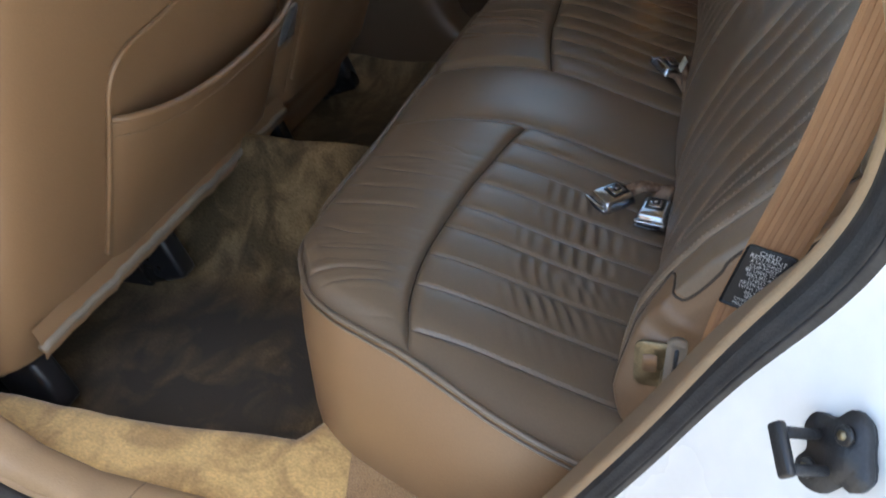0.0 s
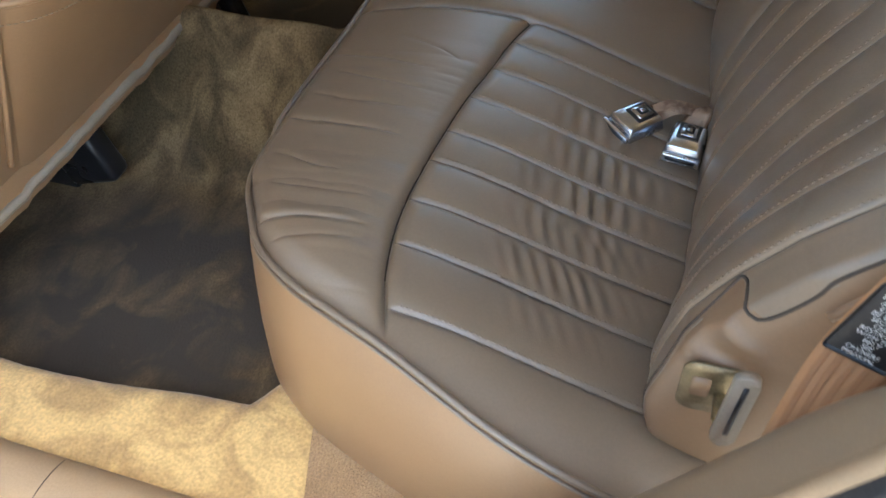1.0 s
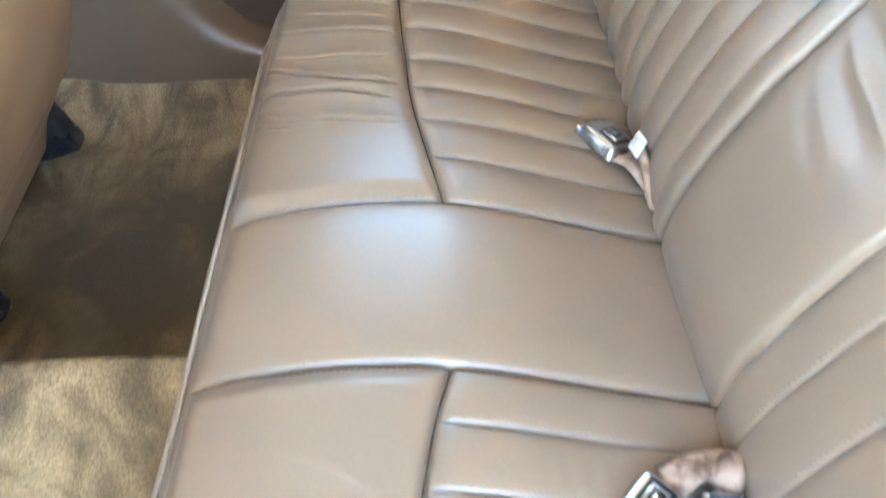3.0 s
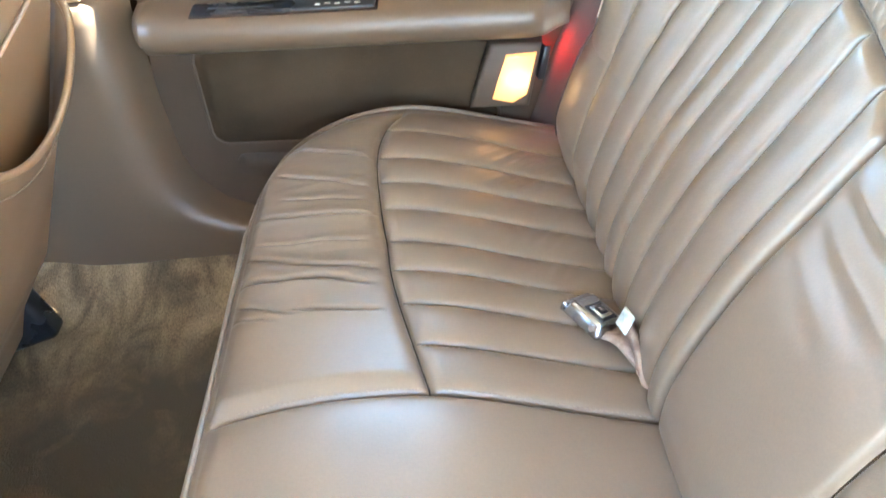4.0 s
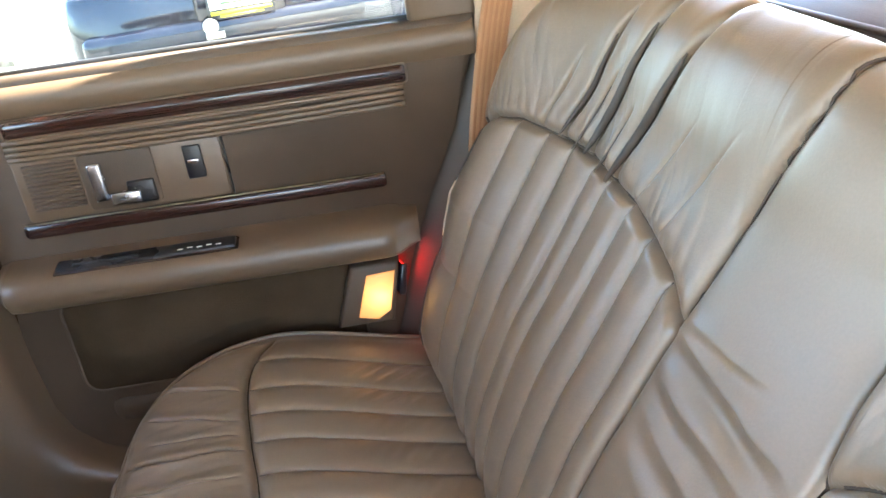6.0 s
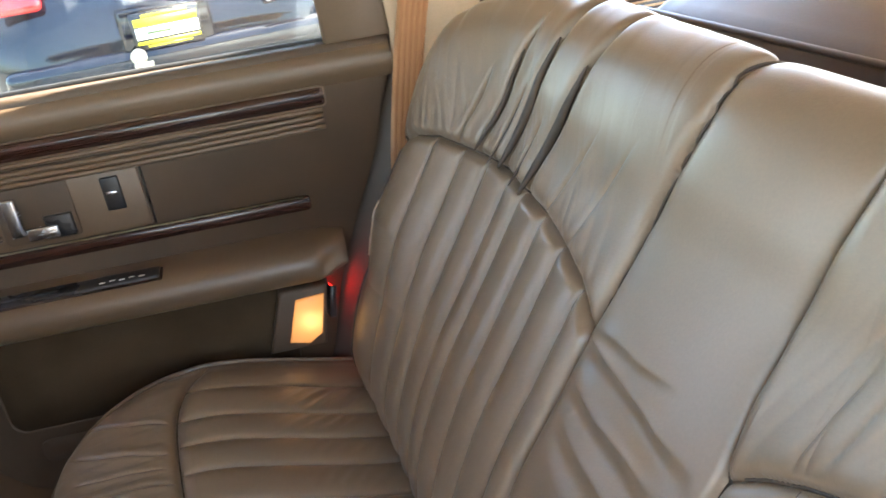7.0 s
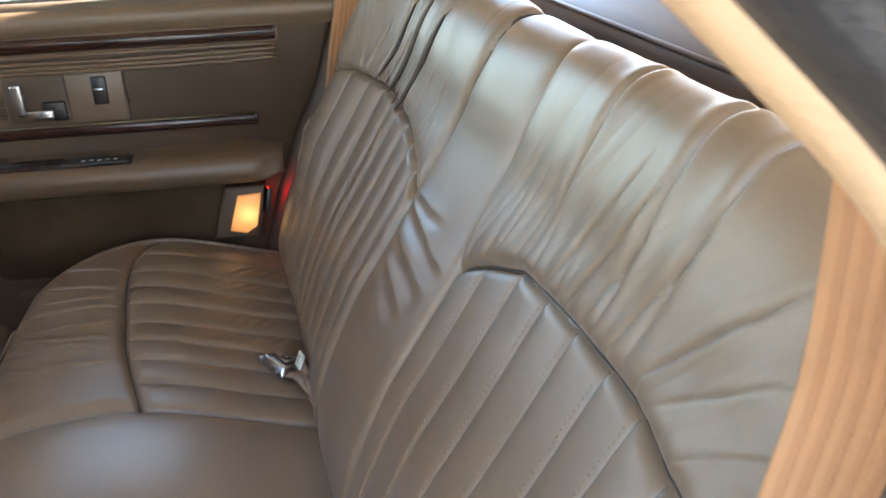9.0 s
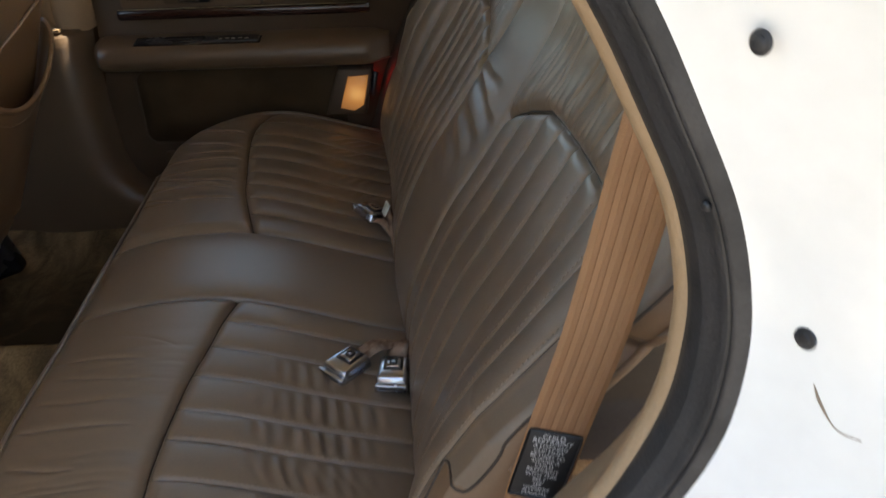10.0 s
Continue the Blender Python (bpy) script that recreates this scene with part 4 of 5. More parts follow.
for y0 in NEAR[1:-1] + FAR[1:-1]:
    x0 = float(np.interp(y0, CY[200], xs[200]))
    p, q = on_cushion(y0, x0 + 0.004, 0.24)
    seam_shade(p + 0.0001 * q, cushion, 0.0005 if y0 < 0 else 0.0012)
    p, q = on_cushion(y0 + (0.0050 if y0 < 0 else -0.0050), x0 + 0.012, 0.23)
    stitch_run(p, q, cushion)
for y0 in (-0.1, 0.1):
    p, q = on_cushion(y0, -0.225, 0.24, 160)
    seam_shade(p + 0.0003 * q, cushion)
    p, q = on_cushion(y0 * 1.05, -0.20, 0.23)
    stitch_run(p, q, cushion)
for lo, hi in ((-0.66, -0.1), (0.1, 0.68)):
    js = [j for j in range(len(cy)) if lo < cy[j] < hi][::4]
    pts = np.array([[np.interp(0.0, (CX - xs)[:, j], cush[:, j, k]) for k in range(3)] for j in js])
    seam_shade(pts + [0, 0, 0.0004], cushion, 0.0015)

# backrest
BFAR = [0.092, 0.138, 0.201, 0.259, 0.323, 0.366, 0.421, 0.474, 0.536, 0.70]
BNEAR = [-0.70, -0.575, -0.520, -0.464, -0.407, -0.347, -0.286, -0.223, -0.158, -0.108]
PROF = spline([(0.285, 0.36), (0.245, 0.45), (0.225, 0.515), (0.226, 0.563), (0.236, 0.604), (0.255, 0.654), (0.289, 0.725), (0.328, 0.786), (0.366, 0.847), (0.403, 0.908), (0.432, 0.960), (0.452, 1.015), (0.472, 1.058),
               (0.496, 1.083), (0.522, 1.089), (0.548, 1.079), (0.566, 1.050), (0.574, 1.0), (0.576, 0.80), (0.576, 0.50)], 1440)
PROF = np.concatenate([PROF[:920:2], PROF[920::13]], 0)
NF = 460
bv = np.r_[np.linspace(-1.14, -1, 18)[:-1], (dense(-0.606, 0.650, BNEAR[1:] + BFAR[:-1] + [0.24, 0.27, 0.30, 0.33, 0.36, 0.39], 1100) - 0.022) / 0.628, np.linspace(1, 1.14, 18)[1:]]
flat = np.clip(bv, -1, 1)
over = np.clip(np.abs(bv) - 1, 0, 1) / 0.14
BYc = 0.022 + 0.628 * flat + np.sign(flat) * np.where(flat < 0, 0.026, 0.014) * np.sin(over * np.pi / 2)
BY = np.repeat(BYc[None], len(PROF), 0)
top = np.interp(np.abs(BYc), [0, 0.20, 0.34, 0.42, 0.50, 0.56, 0.60, 0.635, 0.665, 0.70], [0.977, 0.986, 0.998, 1.004, 0.995, 0.975, 0.945, 0.89, 0.84, 0.82])
top = np.where(BYc < 0, np.interp(np.abs(BYc), [0, 0.20, 0.44, 0.52, 0.57, 0.605, 0.66], [0.977, 0.972, 0.972, 0.954, 0.935, 0.88, 0.85]), top)
k9 = np.hanning(61)
top = np.convolve(np.pad(top, 30, mode="edge"), k9 / k9.sum(), "valid")
BZ = 0.36 + (PROF[:, 1:2] - 0.36) * top[None]
wrap = np.where(BY > 0, 0.090 * smooth(0.36, 0.665, BY) * np.interp(BZ, [0.50, 0.58, 0.65, 0.71, 0.755, 0.80], [0, 0.35, 0.48, 0.56, 0.80, 1.0]), smooth(0.40, 0.60, -BY) * np.interp(BZ, [0.51, 0.577, 0.66, 0.755, 0.82, 0.86, 0.92, 1.0], [0, 0.030, 0.050, 0.052, 0.036, 0.026, 0.010, 0])) * smooth(0.576, 0.50, PROF[:, 0:1])
BX = PROF[:, 0:1] - wrap + 0.013 * smooth(0.06, -0.18, BY) * smooth(0.52, 0.46, PROF[:, 0:1]) + 0.17 * (over[None] ** 1.6) * (PROF[:, 0:1] < 0.5)
BX = np.where(PROF[:, 0:1] >= 0.5, np.maximum(BX, PROF[:, 0:1]), np.minimum(BX, 0.56))
bbase = np.stack([BX, BY, BZ], -1)
arch = np.interp(np.abs(BY), [0.080, 0.090, 0.11, 0.138, 0.201, 0.259, 0.323, 0.421, 0.536, 0.60, 0.66], [0.835, 0.848, 0.864, 0.878, 0.893, 0.904, 0.909, 0.919, 0.926, 0.915, 0.88])
arch = np.where(BY < 0, np.interp(-BY, [0.095, 0.109, 0.13, 0.158, 0.223, 0.286, 0.347, 0.45, 0.54, 0.60, 0.65], [0.83, 0.844, 0.858, 0.870, 0.892, 0.897, 0.900, 0.902, 0.890, 0.860, 0.83]), arch)
frontf = smooth(0.54, 0.52, PROF[:, 0:1]) * np.ones_like(BY)
cl = np.interp(BZ, [0.40, 0.84, 0.89, 0.94, 0.99, 1.036, 1.07, 1.085], [0.102, 0.097, 0.091, 0.085, 0.070, 0.054, 0.050, 0.047])
cr = np.interp(BZ, [0.40, 0.84, 0.89, 0.94, 0.995, 1.036, 1.06, 1.08], [0.105, 0.103, 0.098, 0.099, 0.107, 0.116, 0.119, 0.121])
centre = (BY < cl) & (BY > -cr)
bdn, bkn, btn = channels(BY, BNEAR, 0.0026, 0.0022)
bdf, bkf, btf = channels(BY, BFAR, 0.0062, 0.0075)
slant = np.gradient(arch[0], BYc)
below = (arch - BZ) / np.sqrt(1 + np.clip(slant, -3, 3) ** 2)[None]
inset = ~centre & (below > 0) & (PROF[:, 0:1] < 0.5)
bd = np.where(inset, np.where(BY < 0, bdn, bdf) * smooth(0.0, 0.012, below), 0)
bd += np.where(~centre, np.where(BY < 0, -0.0085, -0.0110) * np.exp(-np.abs(below) / 0.0034), 0) * frontf
bd += np.where(~centre & (below <= 0), 0.006 * (1 - np.exp(below / 0.010)), 0) * frontf
cdist = np.minimum(np.abs(BY - cl), np.abs(BY + cr))
bd += -0.0105 * np.exp(-cdist / 0.0030) * smooth(1.10, 1.03, BZ) * np.ones_like(BY)
bd += np.where(centre, 0.0045 * (1 - np.exp(-cdist / 0.014)), np.where(below <= 0, 0.004 * (1 - np.exp(-cdist / 0.02)), 0))
# yoke gathers that fan out from the arch
yoke = ~centre & (below <= 0)
up = np.clip(-below, 0, 1)
fan = BY / (1 + 0.35 * up)
gy = billow(fan * 40, 41) * (0.3 + 0.7 * np.abs(wave_noise(fan * 8 + 3, 43, 1))) * np.exp(-up / 0.045) * smooth(0.0, 0.010, up)
bd += yoke * 0.0045 * gy * frontf
drift = fan + np.where(BY < 0, 0.55, -0.25) * up
bd += yoke * 0.0011 * billow(drift * 75 + 0.6 * wave_noise(BZ * 12, 48), 49, 2) * smooth(0.16, 0.04, up) * smooth(0, 0.02, up) * (0.3 + 0.7 * np.abs(wave_noise(fan * 11, 44, 1)))
bd += yoke * np.where(BY < 0, 0.0020, 0.0011) * billow(drift * 17, 47, 2) * smooth(0.20, 0.10, up) * smooth(0, 0.03, up)
for y0, y1, z0, z1, width, depth in ((0.390, 0.313, 0.900, 1.100, 0.0052, 0.0300), (0.318, 0.232, 0.890, 1.085, 0.0052, 0.0320), (0.445, 0.385, 0.910, 1.075, 0.0042, 0.0200), (0.412, 0.372, 0.905, 1.01, 0.0028, 0.0110),
                                     (0.345, 0.315, 0.898, 0.985, 0.0028, 0.0110), (0.490, 0.452, 0.91, 1.02, 0.0032, 0.0080), (0.250, 0.190, 0.90, 1.0, 0.0026, 0.0036), (0.190, 0.120, 0.885, 1.01, 0.0030, 0.0030),
                                     (-0.150, -0.172, 0.872, 0.96, 0.0026, 0.0040), (-0.172, -0.205, 0.880, 0.99, 0.0026, 0.0050), (-0.226, -0.288, 0.895, 1.16, 0.0036, 0.0130), (-0.206, -0.236, 0.888, 0.97, 0.0028, 0.0050),
                                     (-0.285, -0.352, 0.900, 1.04, 0.0030, 0.0080), (-0.318, -0.384, 0.900, 1.03, 0.0032, 0.0110), (-0.372, -0.406, 0.905, 1.16, 0.0042, 0.0190), (-0.350, -0.395, 0.902, 0.99, 0.0028, 0.0070),
                                     (-0.425, -0.476, 0.905, 1.16, 0.0040, 0.0150), (-0.398, -0.462, 0.902, 1.03, 0.0030, 0.0080), (-0.447, -0.547, 0.91, 1.03, 0.0032, 0.0080),
                                     (-0.470, -0.580, 0.905, 0.99, 0.0030, 0.0060), (-0.510, -0.600, 0.895, 0.955, 0.0030, 0.0050)):
    t = (BZ - z0) / (z1 - z0)
    line = y0 + (y1 - y0) * t + 0.004 * wave_noise(BZ * 16 + y0 * 90, 53)
    bd += yoke * crease(BY - line, smooth(-0.05, 0.25, t) * smooth(1.05, 0.7, t), width, depth if y0 > 0 else (0.62 if y0 > -0.46 else 0.45) * depth) * frontf
# slack hide on the centre panel, hanging between the arches
for z0, slope, width, depth, y_from, y_to in ((0.842, 0.14, 0.0110, 0.0085, 0.105, -0.100), (0.808, 0.10, 0.0125, 0.0075, 0.095, -0.085), (0.868, -0.02, 0.0080, 0.0045, 0.090, -0.055),
                                              (0.776, 0.16, 0.0120, 0.0042, 0.080, -0.070), (0.742, 0.22, 0.0120, 0.0022, 0.060, -0.040)):
    d = BZ - z0 - slope * BY - 0.004 * wave_noise(BY * 14 + z0 * 70, 57)
    roll = np.where(d > 0, np.exp(-d / (1.6 * width)), np.exp(d / (0.45 * width)))
    bd += centre * smooth(y_from + 0.004, y_from - 0.045, BY) * smooth(y_to, y_to + 0.06, BY) * 0.55 * depth * (roll - 0.9 * np.exp(-((d + 1.1 * width) / (0.9 * width)) ** 2))
bd += 0.0012 * wave_noise(BY * 15 + 2 * wave_noise(BZ * 8, 61), 59) * wave_noise(BZ * 11, 67) * frontf
bn = normals(bbase)
bn *= np.where((bn * np.array([-1.0, 0, 0.35])).sum(-1, keepdims=True) < 0, -1, 1) * 1.0
flip = np.where(PROF[:, 0:1] > 0.53, 0.0, 1.0)
back = bbase + (bd * flip)[..., None] * bn
back[..., 1] += 0.045 * smooth(-0.6205, -0.6240, BY) * smooth(0.735, 0.775, BZ) * smooth(0.99, 0.95, BZ)
side_fold = smooth(-0.600, -0.606, BY) * smooth(-0.624, -0.619, BY)
back[..., 1] -= side_fold * (0.0035 * np.exp(-((BZ - 0.690 - 0.9 * (BY + 0.612)) / 0.007) ** 2) - 0.003 * np.exp(-((BZ - 0.672 - 0.9 * (BY + 0.612)) / 0.008) ** 2)
                             + 0.003 * np.exp(-((BZ - 0.655) / 0.009) ** 2))
bn2 = normals(back)
if bn2[150, 500, 0] > 0:
    bn2 = -bn2
by, bz = mid(BY), mid(BZ)
mcen, mbelow = mid(centre.astype(float)) > 0.5, mid(below)
px = mid(np.repeat(PROF[:, 0:1], BY.shape[1], 1))
rear_side = (px > 0.53) & (bz < 1.07)
shell_mask = np.zeros_like(by, bool) | rear_side
backrest = part("backrest", panel_mesh(back, bn2, shell_mask), VINYL, seat, "vinyl back shell of the seat")
front_mask = ~shell_mask
# the near side's seam rises into a dart, drops round it and runs on up the shoulder
DART_Z = [0.50, 0.629, 0.677, 0.709, 0.7125, 0.7130, 0.746, 0.770, 0.85, 1.0]
DART_Y = [-0.600, -0.600, -0.590, -0.578, -0.578, -0.613, -0.613, -0.611, -0.610, -0.611]
side_edge = np.interp(bz, DART_Z, DART_Y)
gus = front_mask & (((by > 0.640) & (mbelow > -0.02)) | ((by < side_edge) & (bz < 0.99)))
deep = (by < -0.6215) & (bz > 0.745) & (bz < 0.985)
front_mask = front_mask & ~((by < -0.55) & (bz < 0.535))
gus = gus & front_mask
# coloured dark for the shade in the gap behind the gusset's edge
part("gap_shade", panel_mesh(back, bn2, gus & deep), SEAMDARK, backrest, "dark face standing for the shaded gap behind the gusset")
gus_edge = gus & ~deep & (by < -0.6185) & (bz > 0.735) & (bz < 0.99)
part("carpet_edge", panel_mesh(back, bn2, gus_edge), LOOPCARPET, backrest, "grey carpet edge of the back shell")
part("centre_panel", panel_mesh(back, bn2, front_mask & mcen), LEATHER, backrest, "slack plain taupe leather centre panel")
for sign, seams in ((-1, BNEAR), (1, BFAR)):
    one = front_mask & ~mcen & (by * sign > 0) & ~gus & ~(deep & (bz < 0.99))
    part("yoke_panel", panel_mesh(back, bn2, one & (mbelow <= 0)), LEATHER, backrest, "gathered taupe leather shoulder panel")
    for a, b in zip(seams[:-1], seams[1:]):
        msk = one & (mbelow > 0) & (by > a) & (by <= b)
        if msk.any():
            part("channel_panel", panel_mesh(back, bn2, msk), LEATHER, backrest)
    part("side_gusset", panel_mesh(back, bn2, gus & ~deep & ~gus_edge & (by * sign > 0)), GUSSET, backrest, "plain tan side gusset")


def on_back(y0, z0, z1, n=110):
    """Places and normals on the backrest's front along one line of constant y."""
    j = int(np.argmin(np.abs(BYc - y0)))
    rows = list(dict.fromkeys(int(np.argmin(np.abs(BZ[:NF, j] - z))) for z in np.linspace(z0, z1, n)))
    at = lambda a, i: [np.interp(y0, BYc, a[i, :, k]) for k in range(3)]
    return np.array([at(back, i) for i in rows]), np.array([at(bn2, i) for i in rows])


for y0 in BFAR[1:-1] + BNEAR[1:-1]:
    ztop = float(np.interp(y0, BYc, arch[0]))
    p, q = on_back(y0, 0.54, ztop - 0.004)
    seam_shade(p + 0.0001 * q, backrest, 0.0005 if y0 < 0 else 0.0012)
    p, q = on_back(y0 + (0.0050 if y0 < 0 else -0.0050), 0.56, ztop - 0.010)
    stitch_run(p, q, backrest)
rise = int((PROF[:NF, 0] < 0.488).sum())
# dark tapered strips that paint the shade in the far shoulder panel's open pleats
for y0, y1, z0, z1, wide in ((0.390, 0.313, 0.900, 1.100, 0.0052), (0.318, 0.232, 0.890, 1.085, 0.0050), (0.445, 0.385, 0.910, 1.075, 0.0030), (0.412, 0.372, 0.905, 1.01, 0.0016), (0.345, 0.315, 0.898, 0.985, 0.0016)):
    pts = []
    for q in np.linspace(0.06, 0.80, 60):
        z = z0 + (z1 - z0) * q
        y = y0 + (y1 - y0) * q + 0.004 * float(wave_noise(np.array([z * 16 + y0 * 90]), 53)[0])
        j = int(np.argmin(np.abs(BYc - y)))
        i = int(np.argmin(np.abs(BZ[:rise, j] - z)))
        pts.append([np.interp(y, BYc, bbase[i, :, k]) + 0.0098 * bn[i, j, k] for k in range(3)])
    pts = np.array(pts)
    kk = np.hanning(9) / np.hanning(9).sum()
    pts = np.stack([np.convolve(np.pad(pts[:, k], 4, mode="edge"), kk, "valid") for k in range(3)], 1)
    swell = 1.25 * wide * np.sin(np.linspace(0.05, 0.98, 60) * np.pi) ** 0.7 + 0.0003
    part("pleat_shade", tube(pts, swell, sides=8, up=(-0.9, 0, 0.4), flat=0.8), SEAMDARK, backrest, "dark strip standing for the shade in an open pleat")
# dark strips that paint the shade in the seams of the arches and of the centre panel
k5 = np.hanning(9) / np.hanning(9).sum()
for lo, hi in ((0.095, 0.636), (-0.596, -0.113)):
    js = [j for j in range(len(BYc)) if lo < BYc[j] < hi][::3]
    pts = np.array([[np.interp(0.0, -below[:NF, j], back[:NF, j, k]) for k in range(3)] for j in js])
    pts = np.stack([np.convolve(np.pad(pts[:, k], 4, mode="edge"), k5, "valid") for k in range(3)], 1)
    part("welt", tube(pts + [-0.0006, 0, 0.0003], 0.0016, sides=6, up=(-0.9, 0, 0.4)), SEAMDARK, backrest, "dark strip standing for the shade along the arched seam")
    part("seam_edge", tube(pts + [0.0012, 0, -0.0062], 0.0009, sides=6, up=(-0.9, 0, 0.4)), PIPING, backrest)
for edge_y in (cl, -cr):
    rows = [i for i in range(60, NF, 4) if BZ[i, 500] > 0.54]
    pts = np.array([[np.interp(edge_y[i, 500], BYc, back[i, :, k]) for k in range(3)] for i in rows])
    seam_shade(pts, backrest, 0.0016)
part("welt", tube(on_back(0.640, 0.55, 0.90, 60)[0], 0.0026, sides=6, up=(0, 1, 0)), SEAMDARK, backrest, "dark sewn welt along the side edge")


def on_side(path, n):
    """A line over the backrest's near side through (y, z) pairs."""
    out = []
    for y, z in spline(path, n):
        j = min(max(int(np.searchsorted(BYc, y)), 1), len(BYc) - 1)
        f = (y - BYc[j - 1]) / (BYc[j] - BYc[j - 1])
        out.append([(1 - f) * np.interp(z, BZ[:rise, j - 1], back[:rise, j - 1, k]) + f * np.interp(z, BZ[:rise, j], back[:rise, j, k]) for k in range(3)])
    return np.array(out)


DART = [(-0.600, 0.53), (-0.600, 0.58), (-0.600, 0.629), (-0.590, 0.677), (-0.580, 0.707), (-0.579, 0.7125), (-0.586, 0.7150), (-0.599, 0.7130), (-0.609, 0.7095), (-0.613, 0.7135),
        (-0.6132, 0.746), (-0.611, 0.770), (-0.610, 0.85), (-0.611, 0.92), (-0.611, 0.985)]
part("welt", tube(on_side(DART, 170), 0.0015, sides=6, up=(0, 1, 0)), SEAMDARK, backrest, "dark sewn welt that bends round a dart")
part("seam_edge", tube(on_side([(y - 0.0045, z) for y, z in DART[:4]], 50) + [0.001, 0, 0], 0.0016, sides=6, up=(0, 1, 0)), PIPING, backrest)
part("gusset_fold", tube(on_side([(-0.6185, z) for z in (0.735, 0.78, 0.83, 0.88, 0.93, 0.985)], 60), 0.0038, sides=8, up=(0, 1, 0)), GUSSET, backrest, "turned vinyl edge of the gusset")


# pale strip paints the highlight on the far edge, over the dark welt
part("welt", tube(on_back(0.628, 0.735, 0.815, 40)[0] + [-0.0008, 0.002, 0], 0.0016, sides=6, up=(0, 1, 0)), PALE, backrest, "pale strip standing for a highlight at the end of the backrest")


# ---- front seats ----
def back_x(z):
    return -0.791 + 0.39 * z


def front_seat(y0, y1, label, near):
    yc, hw = (y0 + y1) / 2, (y1 - y0) / 2
    ob = thing("front_seat", label, "car seat", (-0.75, yc, 0.30), group="front seats")
    zs = np.r_[np.linspace(0.40 if near else 0.31, 0.45, 10), np.linspace(0.46, 0.98, 70), np.linspace(0.985, 1.03, 14)]
    ang = np.linspace(0, 2 * np.pi, 120, endpoint=False)
    c, s = np.cos(ang), np.sin(ang)
    sq = lambda a, p: np.sign(a) * np.abs(a) ** p
    rows = []
    for z in zs:
        shrink = 1 - 0.25 * smooth(0.985, 1.035, z) - 0.10 * smooth(0.41, 0.37, z)
        thick = 0.085 * shrink
        y = yc + hw * (1 - 0.05 * smooth(0.80, 1.03, z)) * (0.92 + 0.08 * shrink) * sq(c, 0.28)
        x = back_x(z) - 0.085 + thick * sq(s, 0.55) + 0.010 * np.sin((z - 0.4) * 5) * (s > 0)
        rows.append(np.stack([x, y, np.full_like(x, z)], 1))
    shell = part("backrest", grid(np.stack(rows, 0), wrap_v=True)[0], VINYL, ob, "smooth tan vinyl seat back")
    cap = bmesh.new()
    vs = [cap.verts.new(p) for p in rows[-1]]
    cap.faces.new(vs)
    part("top_cap", cap, VINYL, shell)
    # map pocket with a slack, curved mouth
    py0, py1 = (y0 + 0.195, y1 - 0.02) if near else (y0 + 0.03, y1 - 0.012)
    ph = 0.735 if near else 0.835
    v, w = np.linspace(0, 1, 60), np.linspace(0, 1, 30)
    V, W = np.meshgrid(v, w, indexing="ij")
    sag = (0.036 if near else 0.105) * (1 - (2 * V - 1) ** 2)
    ztop = ph - sag
    Z = 0.43 + (ztop - 0.43) * W
    Y = py0 + (py1 - py0) * V
    gap = 0.006 + (0.038 if near else 0.046) * (1 - np.abs(2 * V - 1) ** (4 if near else 2.4)) * W ** 2
    pos = np.stack([back_x(Z) + gap + 0.010 * np.sin((Z - 0.4) * 5) - 0.02 * np.abs(2 * V - 1) ** 14, Y, Z], -1)
    pocket = part("map_pocket", grid(pos)[0], VINYL, ob, "slack tan vinyl map pocket")
    sol = pocket.modifiers.new("thickness", "SOLIDIFY")
    sol.thickness = 0.003
    part("pocket_rim", tube(pos[:, -1], 0.0055, sides=8, up=(1, 0, 0)), VINYL, pocket, "rolled pocket rim")
    rim = pos[:, -3] + [0.0022, 0, -0.006]
    stitch_run(rim, (0.93, 0, -0.36), pocket, 0.007)
    # welt round the inset back panel
    pts = [(py0, 0.50), (py0, 0.70), (py0 + 0.002, 0.79), (py0 + 0.035, 0.825), (py0 + 0.10, 0.835), (yc, 0.85), (py1 - 0.05, 0.90), (py1, 0.92)]
    line = np.array([(back_x(z) + 0.004 + 0.010 * math.sin((z - 0.4) * 5), y, z) for y, z in spline(pts, 80)])
    part("welt", tube(line, 0.004, sides=6, up=(1, 0, 0)), VINYL, shell, "sewn welt round the back panel")
    # carpet valance along the lower edge, with a frayed pale hem
    if near:
        yy = np.linspace(y0 + 0.03, y1 + 0.028, 60)
        fr = 0.004 * wave_noise(yy * 40, 71)
        val = np.stack([np.stack([np.full(60, back_x(0.47) + 0.004) + dx, yy, zz + 0 * yy], 1) for dx, zz in ((0.0, 0.480), (0.004, 0.465), (0.006, 0.445), (0.002, 0.425))], 1)
        val[:, -1, 2] += fr
        hem = part("valance", grid(val)[0], VINYL, ob, "carpeted lower edge of the seat back")
        part("hem", tube(np.stack([np.full(60, back_x(0.47) + 0.008), yy, 0.445 + fr], 1), 0.008, sides=8), GREYTAN, hem, "pale frayed hem")
    # seat base behind, and its black track covers
    part("base", box((0.50, (y1 - y0) * 0.96, 0.13), (-0.95, yc, 0.42), 0.03, 4), VINYL, ob, "tan seat base")
    for y in (y0 + 0.06, y0 + 0.40) if near else (y0 + 0.05, y1 - 0.08):
        track = part("track_cover", box((0.10, 0.045, 0.10), (-0.690, y, 0.330), 0.012, 3, (0, -18, 0)), BLACKPLASTIC, ob, "black seat track cover")
        part("track_leg", box((0.30, 0.03, 0.08), (-0.87, y, 0.295), 0.006, 2), BLACKPLASTIC, ob)
